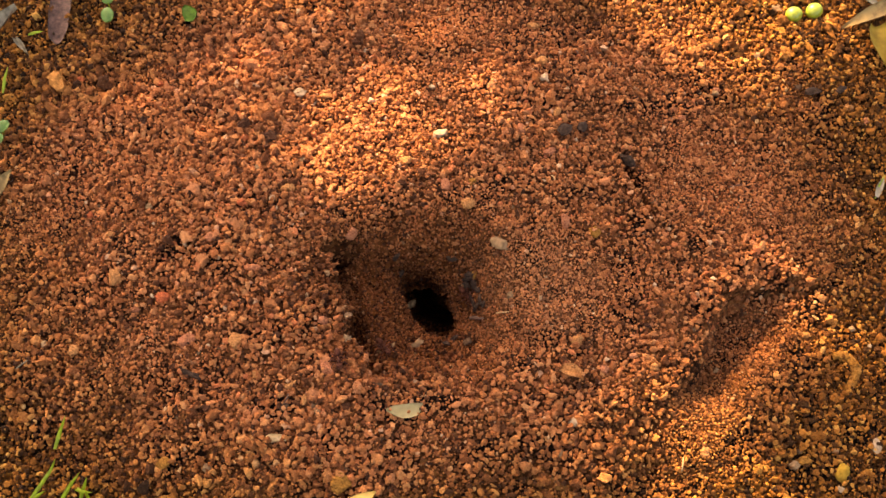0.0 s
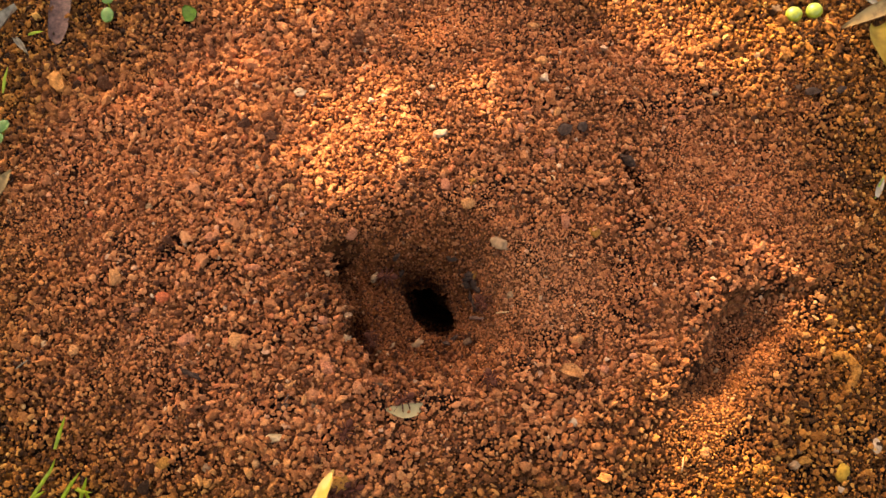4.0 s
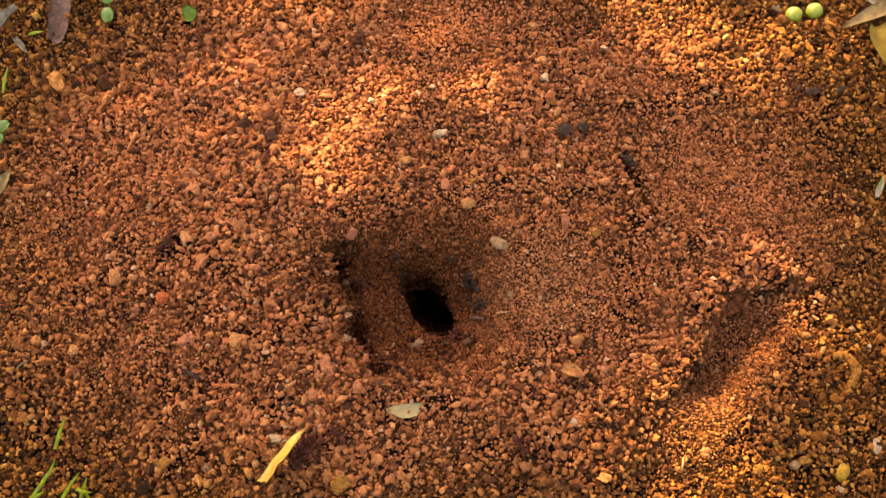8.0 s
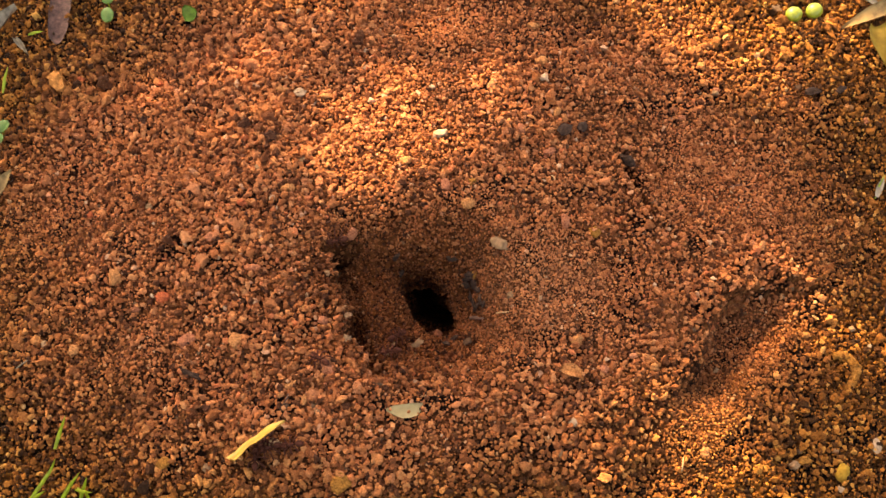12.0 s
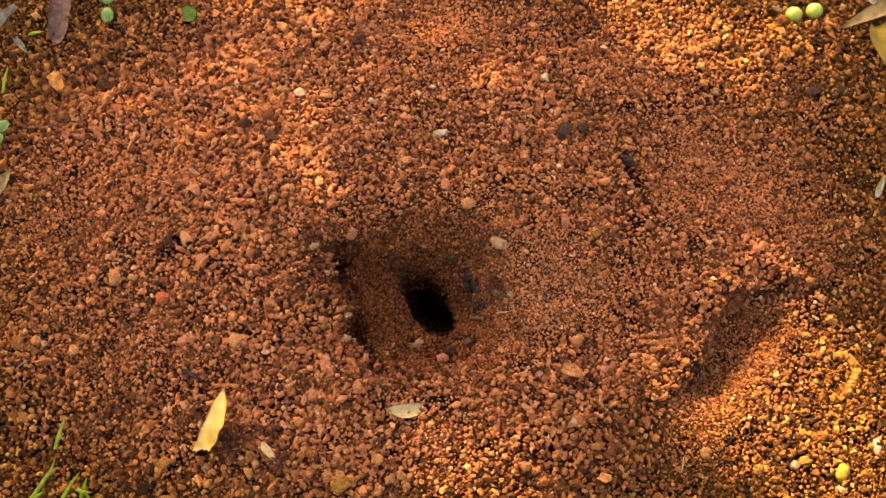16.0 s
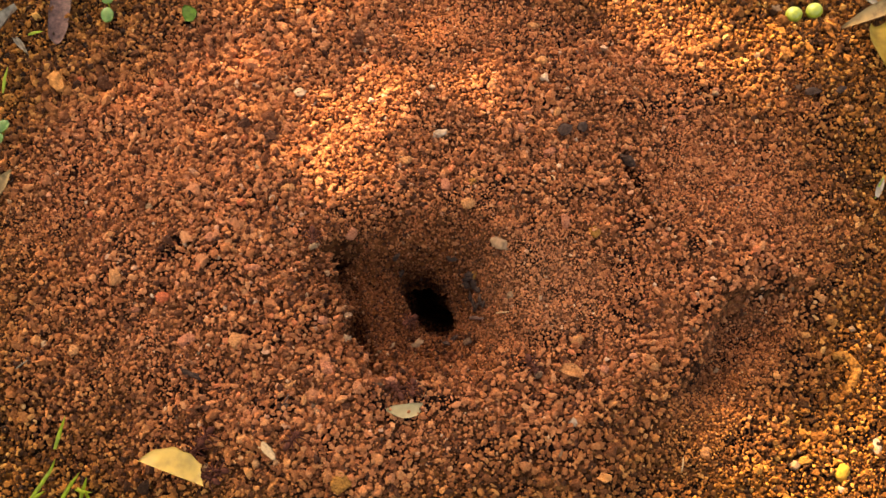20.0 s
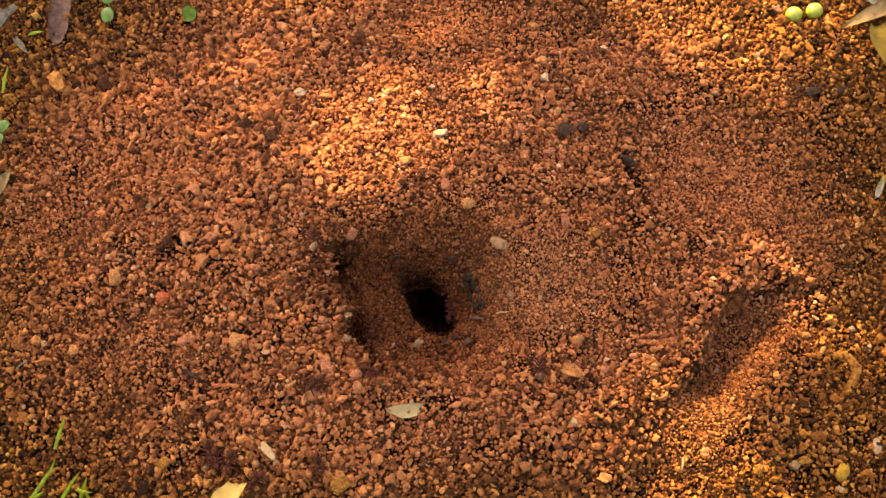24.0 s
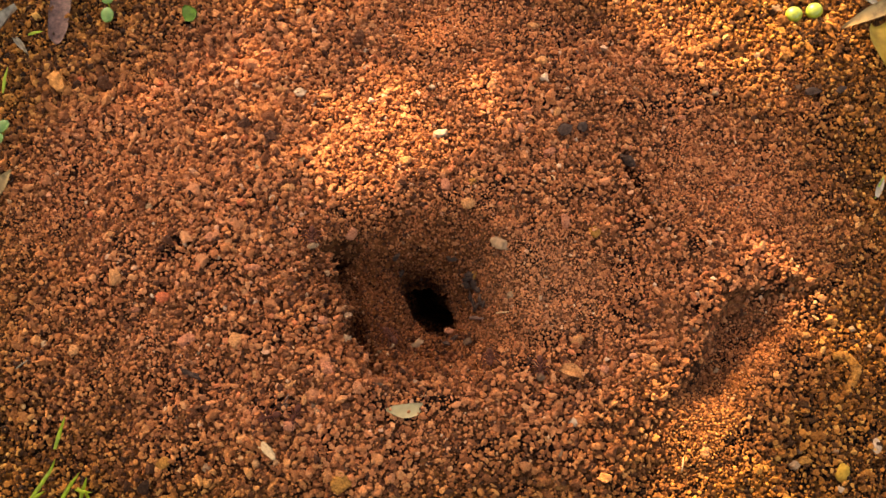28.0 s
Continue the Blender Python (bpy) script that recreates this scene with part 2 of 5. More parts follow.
def build_ground():
    """One sheet to the horizon; it dips out of the way under the mound."""
    steps = np.concatenate([-np.geomspace(400, 0.5, 40), np.linspace(-0.45, 0.45, 91), np.geomspace(0.5, 400, 40)])
    X, Y = np.meshgrid(steps, steps)
    inside = (np.abs(X) < 0.285) & (Y > -0.245) & (Y < 0.285)
    Z = np.where(inside, -0.30, height(X, Y) - 0.002 + np.where(np.hypot(X, Y) > 3, 0.3 * wave(X, Y, 40.0, 6) * np.clip(np.hypot(X, Y) / 100, 0, 1), 0))
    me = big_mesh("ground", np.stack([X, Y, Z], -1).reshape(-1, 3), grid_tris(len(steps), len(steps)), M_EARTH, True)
    tagged(new("ground", me), "bare ochre-brown earth ground reaching the horizon", "ground", kind="structure")


def tunnel(x, y, z):
    """How deep a place lies in the tunnel, which leans away under the far rim."""
    return np.clip(-0.002 - z, 0, 1) * (np.hypot(x, y + 0.025) < 0.03)


def clump(x, y):
    """The pellets cling in clumps."""
    return 0.0013 * wave(x, y, 0.0082, 41) + 0.0008 * wave(x, y, 0.0041, 43)


def build_mound():
    xs = np.concatenate([np.arange(-0.30, -0.255, 0.003), np.arange(-0.255, 0.255, 0.001), np.arange(0.255, 0.3001, 0.003)])
    ys = np.concatenate([np.arange(-0.26, -0.15, 0.003), np.arange(-0.15, 0.19, 0.001), np.arange(0.19, 0.3001, 0.003)])
    X, Y = np.meshgrid(xs, ys)
    Z = height(X, Y)
    Z = Z + 0.0013 * crumbs(X, Y, 0.0028, 61) * (hole_ring(X, Y) > 0.9) + 0.0006 * crumbs(X, Y, 0.0017, 67) + clump(X, Y)
    Z = Z + 0.0006 * (1 - rise(crater(X, Y)[0], 0.68, 0.82)) * (hole_ring(X, Y) > 1.0)
    deep = tunnel(X, Y, Z)
    Y, X = Y + 0.72 * deep, X + 0.05 * deep + undercut(X, Y)
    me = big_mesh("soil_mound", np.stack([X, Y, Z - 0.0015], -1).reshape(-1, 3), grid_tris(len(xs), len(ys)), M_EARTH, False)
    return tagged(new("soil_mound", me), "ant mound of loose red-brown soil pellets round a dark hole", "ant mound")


def ico(level, seed):
    """An angular crumb of unit size."""
    bm = bmesh.new()
    bmesh.ops.create_icosphere(bm, subdivisions=level, radius=1.0)
    rng = random.Random(seed)
    off = Vector((rng.random() * 50, rng.random() * 50, rng.random() * 50))
    cuts = [(Vector((rng.gauss(0, 1), rng.gauss(0, 1), rng.gauss(0, 1))).normalized(), rng.uniform(0.4, 0.75)) for _ in range(6)]
    for v in bm.verts:
        if level > 1:
            for n, d in cuts:
                v.co -= n * max(0.0, v.co.dot(n) - d)
            v.co *= 1 + 0.55 * noise.noise(v.co * 1.2 + off) + 0.7 * noise.noise(v.co * 2.6 + off)
        else:
            v.co *= rng.uniform(0.62, 1.38)
    co = np.array([v.co[:] for v in bm.verts])
    tr = np.array([[v.index for v in f.verts] for f in bm.faces])
    bm.free()
    return co, tr


SHAPES1 = [ico(1, i) for i in range(18)]
SHAPES2 = [ico(2, 40 + i) for i in range(18)]


def scatter(rng, cell, x0, x1, y0, y1):
    X, Y = np.meshgrid(np.arange(x0, x1, cell), np.arange(y0, y1, cell))
    X = X + rng.uniform(-0.5, 0.5, X.shape) * cell
    Y = Y + rng.uniform(-0.5, 0.5, Y.shape) * cell
    return X.ravel(), Y.ravel()


def coarse(x, y):
    """How coarse the pellets lie: fine in the funnel, below the ridge and on the slope beside it."""
    f = 1.0 + 0.22 * wave(x, y, 0.05, 31) + 0.15 * wave(x, y, 0.02, 33)
    f = f - 0.38 * np.exp(-((x - 0.045) / 0.035) ** 2 - ((y + 0.02) / 0.04) ** 2)
    f = f - 0.30 * np.exp(-((x - 0.16) / 0.045) ** 2 - ((y - 0.045) / 0.05) ** 2)
    f = f - 0.30 * np.exp(-((x - 0.0) / 0.05) ** 2 - ((y + 0.035) / 0.035) ** 2)
    f = f + 0.04 * np.exp(-((x + 0.08) / 0.06) ** 2 - ((y + 0.03) / 0.06) ** 2)
    f = f - 0.28 * np.exp(-((x + 0.032) / 0.018) ** 2 - ((y + 0.035) / 0.024) ** 2)
    f = f + 0.22 * np.exp(-((x + 0.16) / 0.09) ** 2 - ((y - 0.12) / 0.05) ** 2) + 0.18 * np.exp(-((x - 0.18) / 0.03) ** 2 - ((y + 0.075) / 0.04) ** 2)
    f = f - 0.08 * np.exp(-((x + 0.175) / 0.04) ** 2 - ((y + 0.065) / 0.05) ** 2) - 0.55 * np.exp(-((beside_scarp(x, y) - 0.022) / 0.016) ** 2) * rise(-y, 0.01, 0.03) * (1 - rise(-y, 0.10, 0.13))
    return np.clip(f, 0.6, 1.5)


def heap(rng, x, y, size, shapes, sink):
    """Pellets lying in the surface at those places, as one set of points and triangles."""
    z = height(x, y) + clump(x, y)
    e = 0.002
    nx = -(height(x + e, y) - height(x - e, y)) / (2 * e)
    ny = -(height(x, y + e) - height(x, y - e)) / (2 * e)
    nz = np.ones_like(nx)
    ln = np.sqrt(nx ** 2 + ny ** 2 + 1)
    n = np.stack([nx, ny, nz], 1) / ln[:, None]
    deep = tunnel(x, y, z)
    centre = np.stack([x + 0.05 * deep + undercut(x, y), y + 0.72 * deep, z], 1) + n * (size * sink)[:, None]
    pts, tris, base = [], [], 0
    which = rng.integers(0, len(shapes), len(x))
    for k, (co, tr) in enumerate(shapes):
        idx = np.nonzero(which == k)[0]
        if not len(idx):
            continue
        q = rng.normal(size=(len(idx), 4))
        q /= np.linalg.norm(q, axis=1)[:, None]
        w, a, b, c = q.T
        R = np.stack([1 - 2 * (b * b + c * c), 2 * (a * b - c * w), 2 * (a * c + b * w),
                      2 * (a * b + c * w), 1 - 2 * (a * a + c * c), 2 * (b * c - a * w),
                      2 * (a * c - b * w), 2 * (b * c + a * w), 1 - 2 * (a * a + b * b)], 1).reshape(-1, 3, 3)
        s = rng.uniform(0.65, 1.4, (len(idx), 3)) * size[idx, None]
        p = np.einsum("nij,nvj->nvi", R, co[None] * s[:, None, :]) + centre[idx, None, :]
        pts.append(p.reshape(-1, 3))
        t = tr[None] + (base + np.arange(len(idx)) * len(co))[:, None, None]
        tris.append(t.reshape(-1, 3))
        base += len(idx) * len(co)
    return np.concatenate(pts), np.concatenate(tris)


def in_hole(x, y):
    return hole_ring(x, y) < 0.78


def build_pellets(mound):
    rng = np.random.default_rng(4)
    layers = (("crumbly_soil", 0.0019, 0.00072, 0.34, SHAPES1, -0.6, 1.0), ("coarse_soil", 0.0030, 0.00110, 0.32, SHAPES2, -0.3, 1.1),
              ("sandy_soil", 0.00125, 0.00056, 0.30, SHAPES1, -0.3, 0.9))
    for name, cell, mean, spread, shapes, lo, hi in layers:
        x, y = scatter(rng, cell, -0.275, 0.275, -0.147, 0.192)
        keep = ~in_hole(x, y) & (off_crack(x, y) > 0.0016) & (np.abs(x) < 0.215 + 0.036 * (y + 0.155) / 0.25 + 0.006)
        x, y = x[keep], y[keep]
        if name == "sandy_soil":       # only where the pellets lie fine
            thin = rng.random(len(x)) < rise(0.92 - coarse(x, y), 0.0, 0.25)
            x, y = x[thin], y[thin]
        elif name != "coarse_soil":      # the hollowed wall has more surface than its plan
            ex, ey = scatter(rng, cell * 0.6, -0.075, 0.05, -0.10, 0.03)
            d, steep = crater(ex, ey)
            wall = (d > 0.78) & (d < 1.0) & (steep > 0.2) & ~in_hole(ex, ey)
            ring = hole_ring(ex, ey)
            wall = (wall | (ring < 1.25)) & (ring > 0.78)
            hx, hy = scatter(rng, cell * 0.28, -0.04, 0.04, -0.06, 0.02)
            ring = hole_ring(hx, hy)
            lip = (ring > 0.78) & (ring < 1.0)
            x, y = np.concatenate([x, ex[wall], hx[lip]]), np.concatenate([y, ey[wall], hy[lip]])
        size = mean * np.exp(rng.normal(0, spread, len(x))) * np.maximum(coarse(x, y) ** 1.2, 0.9 if name == "sandy_soil" else 0.0)
        co, tr = heap(rng, x, y, size, shapes, rng.uniform(lo, hi, len(x)))
        ob = mesh_part(name, big_mesh(name, co, tr, M_GRAIN, False), mound)
        tagged(ob, "loose red-brown soil pellets", kind="stuff")


# ---- tree whose crown shades the mound ----
def tube(bm, pts, radii, sides=7):
    rings = []
    for i, p in enumerate(pts):
        d = (pts[min(i + 1, len(pts) - 1)] - pts[max(i - 1, 0)]).normalized()
        q = d.to_track_quat("Z", "Y").to_matrix()
        rings.append([bm.verts.new(p + q @ Vector((math.cos(2 * math.pi * k / sides), math.sin(2 * math.pi * k / sides), 0)) * radii[i]) for k in range(sides)])
    for a, b in zip(rings, rings[1:]):
        for k in range(sides):
            bm.faces.new((a[k], a[(k + 1) % sides], b[(k + 1) % sides], b[k]))
    for ring, flip in ((rings[0], True), (rings[-1], False)):
        bm.faces.new(list(reversed(ring)) if flip else ring)


SIDE = Vector((0, 0, 1)).cross(SUN).normalized()
LIFT = SUN.cross(SIDE).normalized()
# openings of the crown, as the places on the ground that they let the sun reach: x, y, half length, half width, turn, how open
GAPS = [(-0.022, 0.067, 0.071, 0.054, 47, 0.93), (-0.143, 0.086, 0.104, 0.051, 172, 0.7), (-0.063, 0.155, 0.116, 0.067, 8, 0.66), (0.149, 0.188, 0.078, 0.06, 176, 1.0),
        (0.137, 0.003, 0.028, 0.022, 56, 0.35), (0.126, -0.062, 0.083, 0.029, 62, 1.0), (0.095, -0.094, 0.046, 0.029, 55, 1.0), (0.165, -0.059, 0.069, 0.05, 71, 1.0),
        (0.08, -0.106, 0.06, 0.026, 24, 1.0), (0.002, -0.087, 0.057, 0.034, 6, 0.75), (0.041, -0.117, 0.069, 0.03, 13, 1.0), (-0.102, -0.099, 0.033, 0.023, 164, 1.0),
        (0.15, -0.018, 0.033, 0.028, 64, 0.7), (0.181, -0.013, 0.04, 0.031, 23, 0.4), (0.181, -0.095, 0.04, 0.033, 10, 1.0)]


def open_to_sun(x, y):
    """How open the crown is towards that place, 0 to 1."""
    most = 0.0
    for gx, gy, a, b, turn, part_open in GAPS:
        c, s = math.cos(radians(turn)), math.sin(radians(turn))
        dx, dy = x - gx, y - gy
        d = math.hypot((dx * c + dy * s) / a, (-dx * s + dy * c) / b)
        most = max(most, part_open * min(1.0, max(0.0, (1.15 - d) / 0.3)))
    return most


def leaf_spray(rng, root, count, inside, centre, reach, thick, gaps=True):
    """Leaves of a bough: those that fall inside its share of the crown."""
    verts, faces = [], []
    for _ in range(count):
        ang, r = rng.uniform(0, 2 * math.pi), reach * math.sqrt(rng.random())
        a, b, c = centre[0] + r * math.cos(ang), centre[1] + r * math.sin(ang) * 0.85, rng.uniform(-thick, thick)
        if not inside(a):
            continue
        p = SUN * (2.3 + c) + SIDE * a + LIFT * b
        g = p - SUN * ((p.z - 0.03) / SUN.z)
        size = rng.uniform(0.013, 0.023)
        if gaps and rng.random() < open_to_sun(g.x, g.y):
            continue
        fwd = (SIDE * rng.uniform(-1, 1) + LIFT * rng.uniform(-1, 1)).normalized()
        up = (SUN + Vector((rng.uniform(-0.5, 0.5), rng.uniform(-0.5, 0.5), rng.uniform(-0.3, 0.5)))).normalized()
        acr = fwd.cross(up).normalized()
        i, q = len(verts), p - root
        for u, v, w in ((-1, 0, 0), (-0.4, 0.5, 0.12), (0.4, 0.45, 0.1), (1, 0, -0.15), (0.4, -0.45, 0.1), (-0.4, -0.5, 0.12), (0, 0, 0)):
            verts.append(q + fwd * u * size + acr * v * size + up * w * size)
        for j in range(6):
            faces.append((i + 6, i + j, i + (j + 1) % 6))
    return link_mesh("leaves", verts, faces, M_CANOPY)


def crown_place(x, y):
    """Where in the crown (along SIDE, along LIFT) a leaf shades that place on the ground."""
    p = Vector((x, y, 0.03))
    return p.dot(SIDE), p.dot(LIFT)


def shade_shift(x, y):
    """How a twig of the crown has to move to move its shade on the ground by x, y."""
    flat = Vector((x, y, 0))
    return SIDE * flat.dot(SIDE) - LIFT * flat.dot(Vector((SUN.x, SUN.y, 0)).normalized()) * SUN.z


# twigs that stir: the place on the ground that each shades at rest, reach, leaves
TWIG_ENDS = [(0.064, -0.010, 0.042, 220), (0.042, -0.052, 0.038, 190), (0.188, -0.077, 0.034, 180), (0.021, -0.136, 0.038, 160), (-0.102, -0.101, 0.044, 210), (0.155, 0.288, 0.060, 260)]


def build_tree():
    rng = random.Random(11)
    root = Vector((SUN.x, SUN.y, 0)).normalized() * 1.75 + SIDE * 1.0
    tree = tagged(new("tree"), "leafy green tree that dapples the mound with shade", "tree")
    tree.location = root
    bm = bmesh.new()
    tube(bm, [Vector((0, 0, -0.1)), Vector((0.02, 0.01, 0.4)), Vector((-0.03, 0.02, 0.9)), Vector((0.0, 0.0, 1.4)), Vector((0.02, 0, 1.9))], [0.11, 0.085, 0.075, 0.06, 0.04], 10)
    part("trunk", bm, M_BARK, tree)
    boughs = []
    limb = SUN * 2.3 + LIFT * 0.035 - root

    def bough_of(start, end, radii):
        bm = bmesh.new()
        tube(bm, [start, start.lerp(end, 0.5) + SUN * 0.06, end], radii, 6)
        bough = part("bough", bm, M_BARK, tree)
        boughs.append(bough)
        return bough

    for k, (lo, hi) in enumerate(((-9, -0.13), (-0.13, -0.05), (-0.05, 9))):
        bough = bough_of(Vector((0, 0, 1.78 + 0.04 * k)), limb + SIDE * (-0.40, -0.02, 0.10)[k] + LIFT * (0.0, 0.0, 0.01)[k], [0.03, 0.016, 0.005])
        for count, reach, thick in ((8500, 0.52, 0.2), (2600, 0.95, 0.35)):
            leaves = leaf_spray(rng, root, count, lambda a: lo <= a < hi, (0, 0), reach, thick)
            tagged(mesh_part("leaves", leaves, bough, "many small green leaves"), kind="stuff")
    for x, y, reach, count in TWIG_ENDS:
        a, b = crown_place(x, y)
        bough = bough_of(limb + SIDE * (a + 0.05) - LIFT * 0.01, SUN * 2.3 + SIDE * a + LIFT * b - root, [0.004, 0.003, 0.002])
        tagged(mesh_part("leaves", leaf_spray(rng, root, count, lambda q: True, (a, b), reach, 0.08, False), bough, "spray of small green leaves"), kind="stuff")
    return boughs


# ---- things on and beside the mound ----
M_WHITE = plain("white_quartz", (0.29, 0.185, 0.105), 0.5, 500, 0.9, 0.08, 0.5, 0.0006)
M_GREY = plain("grey_stone", (0.095, 0.048, 0.024), 0.35, 420, 0.9, 0.08, 0.5, 0.0006)
M_PALE = plain("pale_stone", (0.19, 0.105, 0.050), 0.6, 420, 0.9, 0.08, 0.5, 0.0006)
M_TAN = plain("tan_clod", (0.337, 0.134, 0.044), 0.42, 1100, 0.95, 0.1, 1.0, 0.0012, 1.3)
M_PINK = plain("pink_clod", (0.296, 0.100, 0.045), 0.42, 1100, 0.95, 0.1, 1.0, 0.0012, 1.3)
M_RED = plain("red_clod", (0.345, 0.077, 0.027), 0.42, 1100, 0.95, 0.1, 1.0, 0.0012, 1.3)
M_OCHRE = plain("ochre_clod", (0.254, 0.101, 0.019), 0.42, 1100, 0.95, 0.1, 1.0, 0.0012, 1.3)
M_YELLOW = plain("yellow_stone", (0.260, 0.138, 0.018), 0.6, 420, 0.9, 0.08, 0.5, 0.0006)
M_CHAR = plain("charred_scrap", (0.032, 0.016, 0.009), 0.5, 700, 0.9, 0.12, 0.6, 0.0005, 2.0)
M_TWIG = plain("brown_twig", (0.08, 0.038, 0.022), 0.6, 500, 0.8, 0.2, 0.6, 0.0005)
M_STRAW = plain("pale_wood", (0.33, 0.20, 0.085), 0.6, 700, 0.7, 0.3, 0.6, 0.0004)
M_GREEN = plain("fresh_green_leaf", (0.085, 0.165, 0.018), 0.75, 300, 0.45, 0.45, 0.2, 0.0003, 1.2, 0.25)
M_LEAF_GREEN = plain("bitten_green_leaf", (0.042, 0.085, 0.008), 0.6, 400, 0.75, 0.12, 0.3, 0.0004, 1.4, 0.2)
M_GRASS = plain("grass_blade", (0.26, 0.32, 0.013), 0.7, 300, 0.5, 0.4, 0.2, 0.0003, 1.3, 0.3)
M_BERRY = plain("green_berry", (0.20, 0.225, 0.014), 0.7, 260, 0.4, 0.5, 0.08, 0.0003, 1.1)
M_SAGE = plain("pale_sage_leaf", (0.215, 0.158, 0.070), 0.8, 300, 0.75, 0.12, 0.2, 0.0003)
M_DEAD = plain("dry_brown_leaf", (0.22, 0.135, 0.05), 0.4, 200, 0.75, 0.12, 0.4, 0.0006, 1.2, 0.15)
M_DARK_LEAF = plain("rotting_dark_leaf", (0.060, 0.027, 0.018), 0.35, 420, 0.62, 0.12, 0.4, 0.0006, 1.8)
M_GREY_LEAF = plain("weathered_grey_leaf", (0.23, 0.18, 0.115), 0.35, 200, 0.75, 0.12, 0.4, 0.0006)
M_GOLD_LEAF = plain("golden_dead_leaf", (0.24, 0.145, 0.020), 0.6, 150, 0.75, 0.12, 0.3, 0.0006, 1.2, 0.2)

STONE_KINDS = {"white": (M_WHITE, "small white quartz pebble on the red soil", "pebble"), "grey": (M_GREY, "small grey-white pebble with dark spots", "pebble"),
               "pale": (M_PALE, "small pale buff pebble among soil pellets", "pebble"), "tan": (M_TAN, "tan clod of dried earth on the mound", "clod"),
               "pink": (M_PINK, "pinkish clod of dried earth on the mound", "clod"), "red": (M_RED, "brick-red clod of dried earth on the mound", "clod"),
               "ochre": (M_OCHRE, "ochre clod of dried earth on the mound", "clod"), "yellow": (M_YELLOW, "yellow stone at the mound's foot", "pebble")}


def surface_pose(x, y, turn, up=0.0, tilt=1.0):
    """Pose standing on the slope at x, y, with its x axis turned that many degrees in plan."""
    n = Vector((0, 0, 1)).lerp(ground_normal(x, y), tilt).normalized()
    fwd = Vector((math.cos(radians(turn)), math.sin(radians(turn)), 0))
    fwd = (fwd - n * fwd.dot(n)).normalized()
    side = n.cross(fwd)
    m = Matrix((fwd, side, n)).transposed().to_4x4()
    return Matrix.Translation(ground_point(x, y) + n * up) @ m


def lump(name, length, width, thick, mat, seed, rough=0.3):
    """An angular stone or clod; sizes are half lengths in mm."""
    bm = bmesh.new()
    bmesh.ops.create_icosphere(bm, subdivisions=3, radius=1.0)
    off = Vector((seed * 3.7, seed * 1.3, seed * 0.7))
    rng = random.Random(seed)
    cuts = [(Vector((rng.gauss(0, 1), rng.gauss(0, 1), rng.gauss(0, 1))).normalized(), rng.uniform(0.62, 0.85)) for _ in range(7)]
    for v in bm.verts:
        for n, d in cuts:
            over = v.co.dot(n) - d
            if over > 0:
                v.co -= n * over * 0.85
        v.co *= 1 + rough * noise.noise(v.co * 1.3 + off) + 0.5 * rough * noise.noise(v.co * 3.1 + off)
        v.co = Vector((v.co.x * length, v.co.y * width, v.co.z * thick)) * 0.001 * 1.12
    me = bpy.data.meshes.new(name)
    bm.to_mesh(me)
    bm.free()
    me.materials.append(mat)
    me.polygons.foreach_set("use_smooth", [True] * len(me.polygons))
    return me


def sheet(name, outline, mat, thick, bend=0.0, curl=0.0):
    """A leaf: half widths along its length, as (along, left, right) in metres, bent and curled, with a real thickness."""
    verts, faces = [], []
    cols = 6
    length = outline[-1][0] - outline[0][0]
    for face in (1, -1):
        for u, l, r in outline:
            for k in range(cols + 1):
                v = -r + (l + r) * k / cols
                w = v / max(0.5 * (abs(l) + abs(r)), 1e-5)
                t = (u - outline[0][0]) / length
                z = curl * w * w + bend * math.sin(math.pi * t) - 0.06 * curl * math.exp(-(w / 0.15) ** 2)
                z += 0.15 * (abs(curl) + abs(bend)) * noise.noise(Vector((u * 160, v * 160, 3.0)))
                verts.append((u, v, z + face * thick / 2))
    n, m = len(outline), cols + 1
    for s in (0, n * m):
        for i in range(n - 1):
            for k in range(cols):
                q = (s + i * m + k, s + (i + 1) * m + k, s + (i + 1) * m + k + 1, s + i * m + k + 1)
                faces.append(q if s == 0 else q[::-1])
    rim = [i * m for i in range(n)] + [(n - 1) * m + k for k in range(1, m)] + [i * m + cols for i in range(n - 2, -1, -1)] + [k for k in range(cols - 1, 0, -1)]
    for a, b in zip(rim, rim[1:] + rim[:1]):
        faces.append((a, b, b + n * m, a + n * m))
    return link_mesh(name, verts, faces, mat, True)


def blade_outline(length, width, tip=1.0, base=0.15, steps=9, skew=0.0):
    out = []
    for i in range(steps + 1):
        t = i / steps
        w = width * (math.sin(math.pi * min(1, 0.06 + 0.94 * t) ** tip) * (1 - base) + base * (1 - t) + 0.02)
        out.append(((t - 0.5) * length, w * (1 + skew), w * (1 - skew)))
    return out


def round_outline(length, width, steps=12):
    """A leaf that is round at both ends."""
    return [((i / steps - 0.5) * length, w, w) for i in range(steps + 1) for w in (width * math.sqrt(max(0.003, 1 - (2 * i / steps - 1) ** 2)),)]


